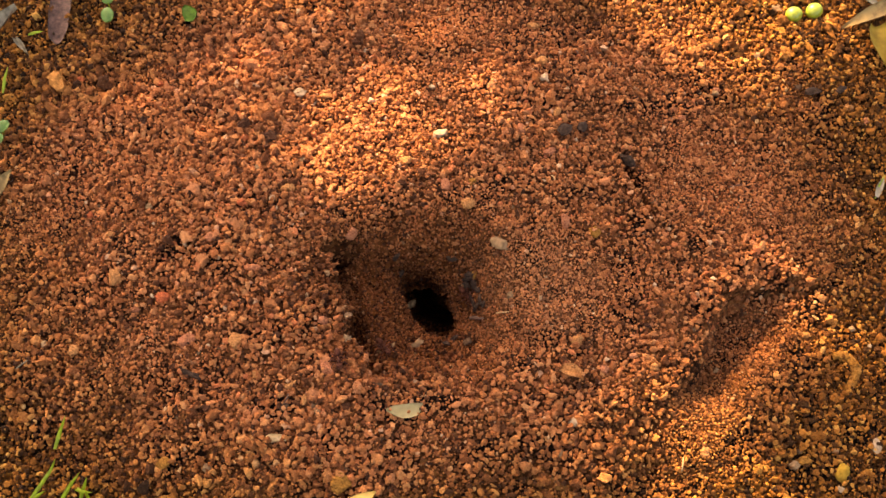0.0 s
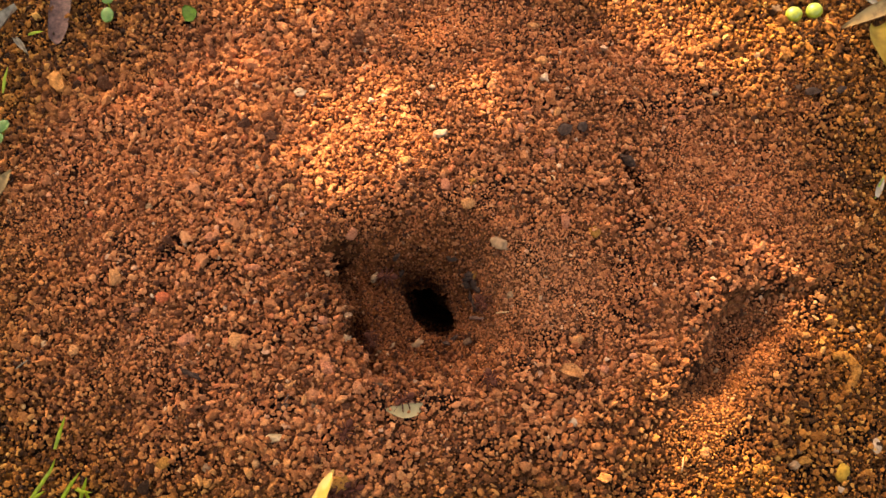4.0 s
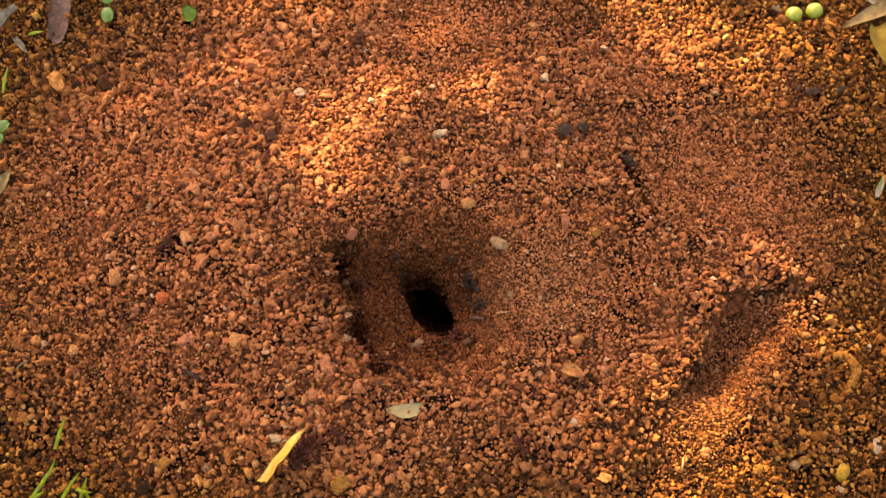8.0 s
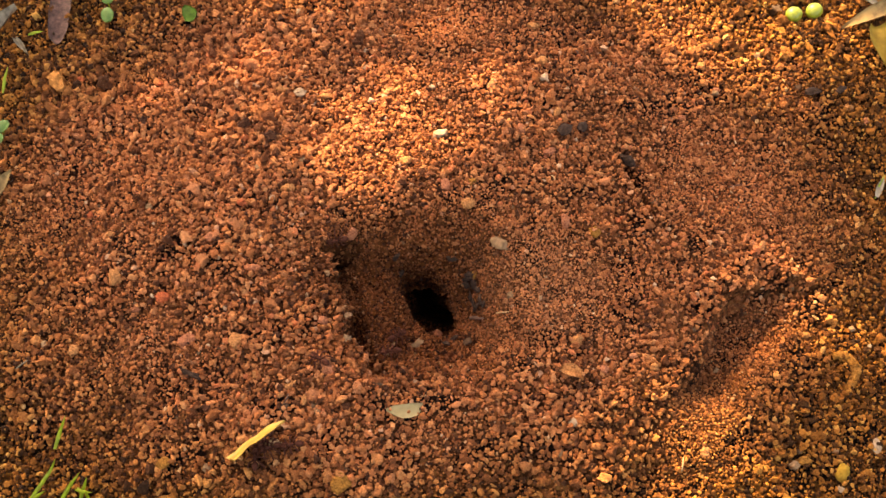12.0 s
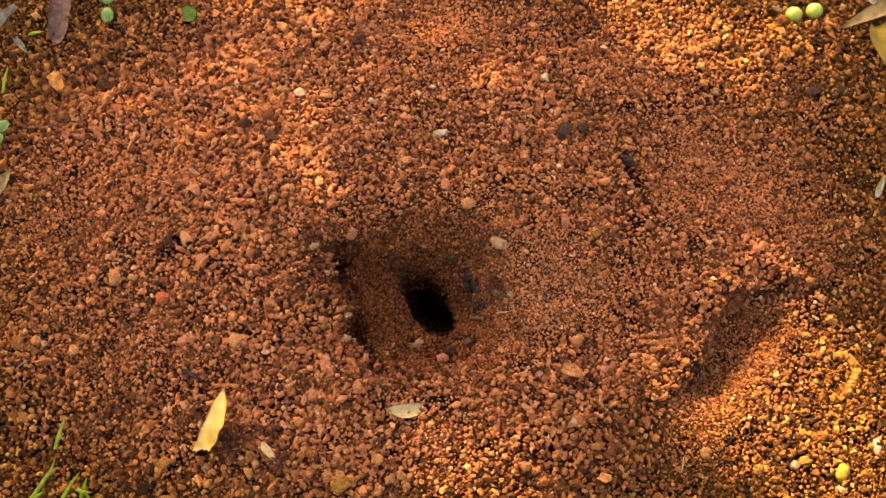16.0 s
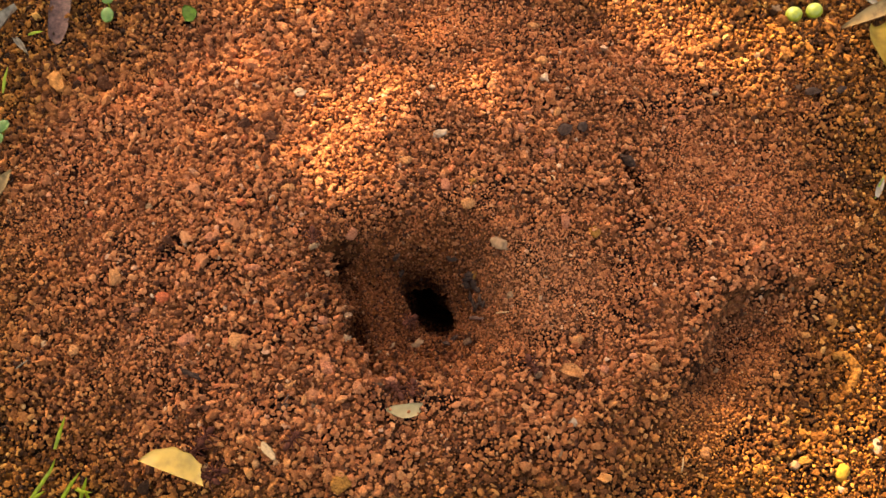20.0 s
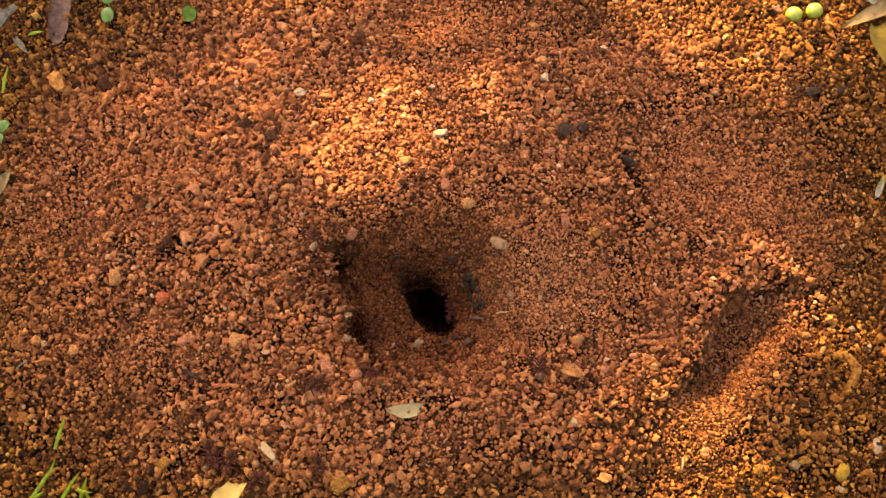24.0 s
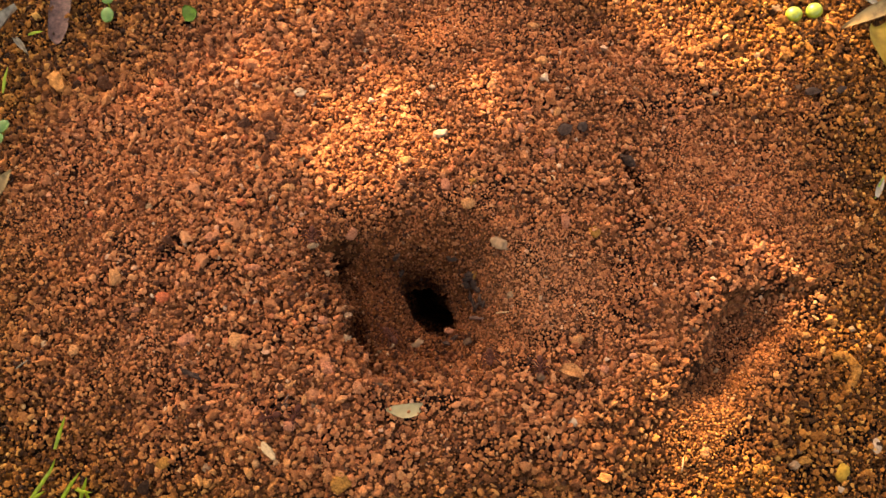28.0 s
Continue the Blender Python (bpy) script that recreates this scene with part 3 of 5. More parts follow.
STONES_A = [(-0.0014, 0.0574, 4.0, 3.2, 26, "white"), (-0.0750, 0.0913, 4.2, 3.6, 2, "white"), (0.0274, -0.0071, 5.5, 3.9, -18, "pale"),
          (0.0328, -0.0314, 2.5, 2.2, -23, "pale"),
          (0.0532, 0.1176, 4.9, 4.0, 87, "tan"), (0.0507, 0.1492, 3.8, 2.9, 1, "tan"), (0.0396, 0.0650, 4.1, 3.2, 65, "pink"), (0.0543, 0.0516, 4.1, 2.6, 30, "pink"),
          (0.0017, 0.0250, 4.2, 3.1, 90, "pink"), (0.0127, 0.0134, 4.4, 3.3, 13, "tan"), (0.0142, 0.0259, 2.8, 2.2, 66, "ochre"), (0.0746, 0.0030, 4.2, 3.4, 31, "ochre"),
          (0.0601, 0.0079, 5.0, 2.8, 88, "pink"),
          (0.0151, -0.0155, 3, 1.9, 70, "ochre"), (-0.0115, -0.0489, 3.2, 2.2, 60, "pale"), (-0.0145, -0.0500, 1.6, 1.3, 0, "pale"), (0.0125, -0.0498, 2.2, 1.9, 10, "grey"), (-0.0446, -0.0012, 4.2, 3.2, 80, "pink"), (-0.0181, 0.0412, 3.6, 3, 10, "tan"), (-0.0300, -0.0823, 3.2, 2.6, 30, "grey"), (-0.0530, -0.0741, 5.5, 4, -60, "pink")]
STONES_B = [(-0.1125, -0.0031, 3.3, 3.1, -20, "pink"), (-0.1659, 0.0072, 3.8, 2.6, -2, "tan"), (-0.1596, -0.0194, 5.7, 3.7, 94, "tan"),
          (-0.1348, -0.0326, 4.2, 3.6, -5, "red"),
          (-0.1214, -0.0555, 5.2, 3.5, 17, "pink"), (-0.0966, -0.0592, 4.8, 4.0, 95, "tan"), (-0.0903, -0.0222, 3.5, 3.0, -2, "pink"),
          (-0.0767, 0.0235, 4.2, 3.1, 23, "tan"),
          (-0.1470, 0.0205, 2.6, 2.0, -19, "pale"), (-0.0925, 0.0379, 2.9, 2.3, -39, "pale"), (-0.1767, -0.0564, 3.9, 2.8, 62, "tan"),
          (-0.0530, -0.0728, 5.2, 3.1, 101, "pink"),
          (-0.0862, -0.0744, 3.2, 2.4, 80, "tan"), (-0.1279, -0.1136, 4.5, 3.2, 24, "ochre"), (0.0594, -0.0984, 3.1, 2.9, 1, "white")]
STONES_C = [(0.0527, -0.1120, 2.3, 2.1, -2, "pale"), (0.0991, -0.0690, 3.0, 2.7, 9, "tan"), (0.1873, -0.1114, 5.6, 4.2, 74, "yellow"),
          (0.2059, -0.0976, 4.8, 2.6, 89, "white"),
          (0.1642, -0.1091, 3.0, 2.8, 2, "pale"), (0.1212, -0.1059, 3.5, 2.4, 76, "tan"), (0.0752, -0.0720, 3.2, 2.4, 51, "pink"),
          (-0.1075, -0.1164, 2.9, 2.4, 21, "pale"),
          (-0.0905, -0.1055, 3.9, 3.1, -5, "tan"), (-0.0120, -0.0496, 3.1, 1.7, 67, "pale"), (-0.0147, -0.0322, 2.0, 1.4, 90, "tan"),
          (0.0120, -0.0500, 2.3, 2.0, 11, "grey"),
          (-0.0056, 0.0921, 2.1, 1.8, -11, "white"), (0.0255, 0.0934, 2.7, 2.4, 7, "pale"), (-0.0706, 0.0424, 2.0, 2.6, 1, "pale"), (0.0594, 0.0788, 4.2, 2.7, 72, "tan")]
STONES_D = [(-0.0407, 0.1115, 2.5, 2.1, -6, "white"), (-0.0429, 0.1267, 2.5, 2.2, -8, "white"), (-0.0308, 0.0878, 2.1, 1.8, -7, "white"),
          (-0.0621, 0.0884, 5.1, 2.7, -7, "tan"),
          (-0.1281, 0.1264, 2.2, 1.9, -4, "white"), (0.1750, 0.1344, 2.6, 2.3, -1, "pale"), (0.0633, -0.0571, 3.8, 2.7, 36, "tan"),
          (-0.0432, -0.0591, 2.8, 2.2, 40, "tan"),
          (-0.0566, -0.0501, 3.2, 2.7, 7, "pink"), (-0.0648, -0.0436, 2.4, 1.9, -1, "tan"), (0.1487, 0.1082, 2.5, 1.9, 3, "pale"),
          (-0.1481, -0.0367, 2.5, 2.0, 18, "pink"),
          (-0.1798, 0.0221, 2.7, 2.1, 88, "red"), (-0.0991, 0.0156, 2.5, 2.3, 15, "red"), (-0.0854, 0.0971, 4.6, 2.7, -15, "tan"), (0.1846, -0.1017, 2.2, 1.7, 4, "pale")]
STONES_E = [(-0.0728, -0.0918, 2.6, 2.1, 38, "grey"), (-0.0585, -0.0920, 2.3, 1.8, -8, "grey"), (-0.0697, -0.0819, 3.7, 1.8, 27, "tan"),
          (-0.0635, -0.0886, 2.9, 1.8, 92, "tan"),
          (-0.0570, -0.0947, 2.1, 1.6, 17, "pale"), (-0.0875, -0.1064, 2.9, 2.1, -32, "tan"), (-0.0302, -0.0830, 2.3, 1.8, 1, "grey"),
          (-0.0289, -0.0984, 1.5, 1.5, 2, "pink"),
          (-0.0388, -0.1023, 1.5, 1.3, 5, "tan"), (-0.0916, -0.0853, 2.4, 1.6, 84, "tan"), (0.1898, -0.0191, 2.7, 2.1, 8, "tan"), (0.1940, -0.0289, 1.5, 1.5, -2, "pale"),
          (0.1341, -0.0569, 2.0, 1.4, 48, "pale"), (0.1706, -0.0175, 1.8, 1.2, 3, "pale"), (0.1675, -0.1018, 1.9, 1.4, 9, "grey"),
          (0.1466, -0.1123, 3.3, 2.5, 76, "ochre")]
STONES_F = [(0.2039, -0.0341, 2.1, 1.5, -10, "pale"), (0.2112, -0.0440, 1.2, 1.2, -11, "white"), (0.1857, -0.1195, 2.2, 1.7, 7, "white"),
          (0.1567, -0.1007, 2.2, 1.9, 7, "ochre"),
          (0.1701, -0.1061, 3.6, 2.5, 5, "ochre"), (-0.1882, 0.1323, 2.9, 2.0, 31, "tan"), (-0.1979, 0.1149, 2.6, 2.3, -12, "red"),
          (-0.1524, 0.1068, 2.2, 1.9, -10, "red"),
          (-0.2273, 0.1317, 4.3, 3.3, 25, "ochre"), (-0.2383, 0.1071, 3.9, 2.6, 17, "ochre"), (-0.1757, 0.0632, 2.5, 1.5, 95, "pale"),
          (-0.1106, 0.1181, 2.5, 1.9, 2, "tan"),
          (0.1911, 0.1696, 4.0, 3.0, -36, "pale"), (0.1494, 0.1100, 2.2, 1.6, -16, "pink"), (0.2286, 0.0897, 2.9, 1.9, 59, "pink"), (0.2208, 0.0987, 2.9, 2.3, 10, "tan"),
          (0.1956, 0.1143, 2.6, 2.3, -9, "grey"), (0.1282, 0.0875, 2.8, 2.2, 1, "pink")]
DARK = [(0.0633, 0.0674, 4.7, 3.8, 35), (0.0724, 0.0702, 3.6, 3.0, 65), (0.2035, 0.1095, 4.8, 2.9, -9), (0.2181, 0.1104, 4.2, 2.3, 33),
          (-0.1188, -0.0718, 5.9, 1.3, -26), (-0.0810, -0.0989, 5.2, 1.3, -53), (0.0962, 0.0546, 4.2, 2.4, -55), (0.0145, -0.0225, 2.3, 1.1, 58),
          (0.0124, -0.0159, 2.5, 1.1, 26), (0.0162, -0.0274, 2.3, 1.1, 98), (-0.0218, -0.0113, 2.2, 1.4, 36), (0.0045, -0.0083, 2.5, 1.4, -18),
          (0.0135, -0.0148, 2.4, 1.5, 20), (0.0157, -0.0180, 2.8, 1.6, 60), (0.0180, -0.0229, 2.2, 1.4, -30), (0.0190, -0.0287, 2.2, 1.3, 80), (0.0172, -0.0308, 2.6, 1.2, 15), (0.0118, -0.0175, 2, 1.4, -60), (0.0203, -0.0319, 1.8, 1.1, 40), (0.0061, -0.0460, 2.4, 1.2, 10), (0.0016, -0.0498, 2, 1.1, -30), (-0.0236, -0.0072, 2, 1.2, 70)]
TWIGS = [(0.0176, -0.0384, 6.3, 1.7, -21), (0.0294, -0.0396, 3.9, 0.6, -14)]
PALE_LEAF = [(-0.0177, -0.0943, 8.3, 3.6, 6)]
CURLED = [(0.0591, -0.0765, 5.3, 3.7, -28)]
BERRIES = [(0.1988, 0.1632, 4.6, 11), (0.2106, 0.1655, 4.7, 30)]
SEEDLING = [(-0.1884, 0.1605, 4.7, 3.3, 94), (-0.1899, 0.1730, 4.0, 3.4, 98), (-0.2359, 0.0859, 3.9, 2.9, 56), (-0.2371, 0.0779, 3.2, 2.6, 84)]
CUTLEAF = [(-0.1428, 0.1597, 5.9, 4.3, -60)]
LITTER = [(-0.2163, 0.1630, 14.1, 6.4, 93), (-0.2451, 0.1549, 10.8, 3.0, 61), (-0.2343, 0.1392, 7.3, 2.0, -52), (-0.2284, 0.0453, 8.7, 3.4, 70),
          (0.2375, 0.1606, 15.6, 3.4, 21), (0.2460, 0.1399, 10.1, 6.0, -85), (0.2241, -0.0216, 7.3, 3.6, 72), (0.2311, 0.0496, 6.9, 1.9, 66),
          (0.2462, 0.1724, 8.9, 2.1, -40), (-0.0449, -0.1260, 5.4, 4.4, 37), (0.2009, -0.0550, 5.3, 2.6, -84)]


def build_stones():
    for k, (x, y, a, b, turn, kind) in enumerate(STONES_A + STONES_B + STONES_C + STONES_D + STONES_E + STONES_F):
        mat, label, cat = STONE_KINDS[kind]
        name = "pebble" if cat == "pebble" else "clod"
        a, b = a * 0.78, b * 0.78
        ob = new(name, lump(name, a, b, min(a, b) * 0.75, mat, k + 1, 0.5 if a < 3.2 else 0.32))
        ob.matrix_basis = surface_pose(x, y, turn, min(a, b) * 0.0002 + 0.0002)
        tagged(ob, label, cat, "stones and clods on the mound")
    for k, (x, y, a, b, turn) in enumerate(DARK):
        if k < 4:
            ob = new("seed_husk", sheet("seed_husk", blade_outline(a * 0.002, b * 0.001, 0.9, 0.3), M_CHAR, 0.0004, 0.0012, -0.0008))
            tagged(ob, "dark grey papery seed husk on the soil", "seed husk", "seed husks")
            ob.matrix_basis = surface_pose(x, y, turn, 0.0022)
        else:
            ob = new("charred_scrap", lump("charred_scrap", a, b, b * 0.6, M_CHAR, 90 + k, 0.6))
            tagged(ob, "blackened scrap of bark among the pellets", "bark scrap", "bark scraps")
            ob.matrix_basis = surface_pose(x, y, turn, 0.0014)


def stick(name, pts, radii, mat, sides=6):
    bm = bmesh.new()
    tube(bm, [Vector(p) for p in pts], radii, sides)
    me = bpy.data.meshes.new(name)
    bm.to_mesh(me)
    bm.free()
    me.materials.append(mat)
    me.polygons.foreach_set("use_smooth", [True] * len(me.polygons))
    return me


def build_twigs():
    for (x, y, a, b, turn), mat, label in zip(TWIGS, (M_TWIG, M_STRAW), ("brown twig lying beside the entrance hole", "thin pale straw beside the entrance hole")):
        a, b = a * 0.001, b * 0.001
        ob = new("twig", stick("twig", [(-a, 0, 0), (-a * 0.3, b * 0.15, b * 0.1), (a * 0.4, -b * 0.1, b * 0.1), (a, b * 0.1, 0)], [b * 0.5, b * 0.6, b * 0.5, b * 0.3], mat))
        ob.matrix_basis = surface_pose(x, y, turn, 0.0016)
        tagged(ob, label, "twig")


STRIP = [(-0.024, 0.0014, 0.0020), (-0.021, 0.0044, 0.0034), (-0.014, 0.0056, 0.0054), (-0.004, 0.0060, 0.0058), (0.008, 0.0057, 0.0061), (0.018, 0.0054, 0.0057), (0.026, 0.0036, 0.0042)]
CRUST = [(0.1925, -0.0505), (0.1950, -0.0495), (0.1981, -0.0493), (0.2005, -0.0508), (0.2020, -0.0540), (0.2022, -0.0580), (0.2011, -0.0625), (0.1985, -0.0660), (0.1965, -0.0700)]
STRAWS = [(0.1098, -0.1155, 0.1107, -0.1093), (-0.0704, -0.0864, -0.0726, -0.0908), (-0.2047, -0.0628, -0.1984, -0.0597), (0.072, 0.1330, 0.0745, 0.1260), (0.1480, 0.0420, 0.1560, 0.0450), (0.0545, 0.0350, 0.0560, 0.0310)]


def build_crust(mat, label):
    """A thin wall of earth that stands in a bow."""
    bm = bmesh.new()
    pts, radii = [], []
    for i in range(33):
        t = i / 32 * (len(CRUST) - 1)
        a = min(int(t), len(CRUST) - 2)
        x = CRUST[a][0] + (CRUST[a + 1][0] - CRUST[a][0]) * (t - a)
        y = CRUST[a][1] + (CRUST[a + 1][1] - CRUST[a][1]) * (t - a)
        pts.append(ground_point(x, y, 0.0012))
        radii.append(0.0022 * (0.5 + 0.6 * math.sin(math.pi * (0.08 + 0.84 * i / 32))) * (1 + 0.7 * noise.noise(Vector((i * 0.55, 2.0, 5.0)))))
    tube(bm, pts, radii, 9)
    for v in bm.verts:
        v.co += noise.noise_vector(v.co * 420) * 0.0016 + noise.noise_vector(v.co * 1100) * 0.0005
        v.co.z -= 0.0008
    me = bpy.data.meshes.new("earth_flake")
    bm.to_mesh(me)
    bm.free()
    me.materials.append(mat)
    tagged(new("earth_flake", me), label, "earth flake")


def build_straws():
    for k, (ax, ay, bx, by) in enumerate(STRAWS):
        a, b = ground_point(ax, ay, 0.0016), ground_point(bx, by, 0.0018)
        ob = new("straw", stick("straw", [Vector((0, 0, 0)), (b - a) * 0.5 + Vector((0.0003, 0.0002, 0.0004)), b - a], [0.00032, 0.0004, 0.00025], (M_STRAW, M_TWIG, M_GREY_LEAF, M_TWIG, M_TWIG, M_STRAW)[k]))
        ob.location = a
        tagged(ob, ("thin pale straw lying on the soil", "thin dark rootlet lying on the soil", "thin grey stalk lying on the soil")[(0, 1, 2, 1, 1, 0)[k]], "straw", "straws and rootlets")


def build_leaf_litter():
    x, y, a, b, turn = PALE_LEAF[0]
    ob = new("leaf_scrap", sheet("leaf_scrap", [(-0.0085, 0.0004, 0.0010), (-0.005, 0.0018, 0.0030), (-0.001, 0.0024, 0.0044), (0.003, 0.0030, 0.0038), (0.006, 0.0034, 0.0024), (0.0085, 0.0034, -0.0010)], M_SAGE, 0.0003, 0.001, 0.0004))
    ob.matrix_basis = surface_pose(x, y, turn - 4, 0.0007)
    tagged(ob, "torn pale sage-green leaf scrap on the crater rim", "leaf")
    x, y, a, b, turn = CURLED[0]
    ob = new("dead_leaf", sheet("dead_leaf", blade_outline(0.012, 0.0038, 0.9, 0.3), M_TAN, 0.0004, 0.002, 0.0022))
    ob.matrix_basis = surface_pose(x, y, turn, 0.002)
    tagged(ob, "small curled tan leaf on the soil", "leaf", "dead leaves")
    kinds = [(M_DARK_LEAF, "rotting purple-brown leaf on the ground"), (M_GREY_LEAF, "weathered grey strip of dead leaf"), (M_GREY_LEAF, "weathered grey sliver of dead leaf"),
             (M_DEAD, "dry tan leaf at the mound's foot"), (M_DEAD, "pointed dry brown leaf on the ground"), (M_GOLD_LEAF, "curled golden dead leaf on the ground"),
             (M_DARK_LEAF, "dark folded leaf on the ground"), (M_GREY_LEAF, "weathered grey stem of dead leaf"), (M_GREY_LEAF, "weathered grey stem of dead leaf"),
             (M_OCHRE, "flat star-shaped flake of ochre earth"), (M_OCHRE, "curled crust of ochre earth")]
    for k, ((x, y, a, b, turn), (mat, label)) in enumerate(zip(LITTER, kinds)):
        a, b = a * 0.001, b * 0.001
        flake = k >= 9
        if k == 10:
            build_crust(mat, label)
            continue
        big = 1.6 if k in (4, 5) else 1.0
        ob = new("earth_flake" if flake else "dead_leaf", lump("earth_flake", a * 900, b * 900, b * 350, mat, 120 + k, 0.55) if flake else
                 sheet("dead_leaf", STRIP, mat, 0.0004, 0.0015, 0.0010) if k == 0 else
                 sheet("dead_leaf", blade_outline(a * 2 * big, b * big, 0.85, 0.25, 10, 0.15 if k % 2 else -0.1), mat, 0.0004, b * 0.4, b * (0.35, 1.1, 1.2, 0.35, 0.35, 0.8, 0.5, 0.3, 0.3)[k]))
        off = surface_pose(x, y, turn + (180 if k == 4 else 0), 0.002 + b * 0.15, 0.6)
        if k in (4, 5):
            off = off @ Matrix.Translation((-a * 0.6 if k == 4 else a * 0.24, -b * 0.3 * (-1 if k == 4 else 1), 0.002))
        if k == 4:
            off = off @ pose(0, 0, 0, 0, 8, 0)
        ob.matrix_basis = off
        tagged(ob, label, "earth flake" if flake else "leaf", "" if flake else "dead leaves")


def berry(x, y, b, turn):
    ob = tagged(new("berry"), "round unripe green berry lying on the soil", "berry", "berries")
    bm = bmesh.new()
    bmesh.ops.create_uvsphere(bm, u_segments=24, v_segments=16, radius=1.0)
    for v in bm.verts:
        v.co = Vector((v.co.x * 1.06 + 0.04 * v.co.x ** 3, v.co.y, v.co.z * 0.97)) * b * 0.00098
    part("fruit", bm, M_BERRY, ob)
    bm = bmesh.new()
    tube(bm, [Vector((b * 0.00103, 0, 0)), Vector((b * 0.00112, 0, 0.0001)), Vector((b * 0.00120, 0.0001, 0.0003))], [0.0006, 0.0004, 0.0003], 7)
    part("stem_scar", bm, M_TWIG, ob, "brown stem scar")
    ob.matrix_basis = surface_pose(x, y, turn, b * 0.00085, 0.0)


def seedling(spots, label):
    """Two round seed leaves on thin stalks from one root."""
    cx = sum(s[0] for s in spots) / len(spots)
    cy = sum(s[1] for s in spots) / len(spots)
    base = ground_point(cx, cy)
    ob = tagged(new("seedling"), label, "seedling", "seedlings")
    ob.location = base
    bm = bmesh.new()
    tube(bm, [Vector((0, 0, -0.003)), Vector((0.0003, 0.0002, 0.003)), Vector((0, 0, 0.006))], [0.0006, 0.0005, 0.0004], 6)
    part("stem", bm, M_GRASS, ob)
    for x, y, a, b, turn in spots:
        me = sheet("seed_leaf", round_outline(a * 0.0021, b * 0.00105), M_GREEN, 0.0004, 0.0008, -0.0006)
        leaf = mesh_part("seed_leaf", me, ob)
        d = Vector((x - cx, y - cy - 0.0025, 0))
        leaf.matrix_basis = Matrix.Translation(d + Vector((0, 0, 0.0062))) @ pose(0, 0, 0, 6, -8, turn)


def grass_tuft(blades, label, width=0.0013, lift=0.012):
    base = ground_point(*blades[0][0])
    ob = tagged(new("grass_tuft"), label, "grass", "grass tufts")
    ob.location = base
    for pts in blades:
        bm = bmesh.new()
        curve = []
        for k, (x, y) in enumerate(pts):
            g = ground_point(x, y)
            curve.append(g + (Vector(EYE) - g) * ((0.0005 + lift * (k / (len(pts) - 1)) ** 1.2) / (EYE[2] - g.z)) - base)
        fine = []
        for i in range(13):
            t = i / 12 * (len(curve) - 1)
            a, f = min(int(t), len(curve) - 2), t - min(int(t), len(curve) - 2)
            fine.append(curve[a].lerp(curve[a + 1], f))
        prev = None
        for i, p in enumerate(fine):
            d = (fine[min(i + 1, 12)] - fine[max(i - 1, 0)]).normalized()
            s = d.cross(Vector((0.2, -0.5, 1))).normalized()
            w = width * (1 - (i / 12) ** 3 * 0.9) * (0.7 + 0.3 * min(1, i / 4))
            up = s.cross(d).normalized()
            ring = [bm.verts.new(p - s * w + up * 0.0003), bm.verts.new(p), bm.verts.new(p + s * w + up * 0.0003), bm.verts.new(p - up * 0.0003)]
            if prev:
                for k in range(4):
                    bm.faces.new((prev[k], prev[(k + 1) % 4], ring[(k + 1) % 4], ring[k]))
            prev = ring
        part("blade", bm, M_GRASS, ob)


# ---- ants ----
M_ANT = plain("ant_shell", (0.055, 0.014, 0.006), 0.5, 900, 0.75, 0.1, 0.15, 0.0002, 1.6)


def blob(parts, mat, name, parent, label=""):
    """Overlapping egg shapes joined into one part: centre and half sizes in mm."""
    bm = bmesh.new()
    for (cx, cy, cz), (a, b, c) in parts:
        made = bmesh.ops.create_uvsphere(bm, u_segments=12, v_segments=8, radius=0.00128)
        for v in made["verts"]:
            v.co = Vector((v.co.x * a + cx * 0.00118, v.co.y * b + cy * 0.00118, v.co.z * c + cz * 0.00118))
    return part(name, bm, mat, parent, label)


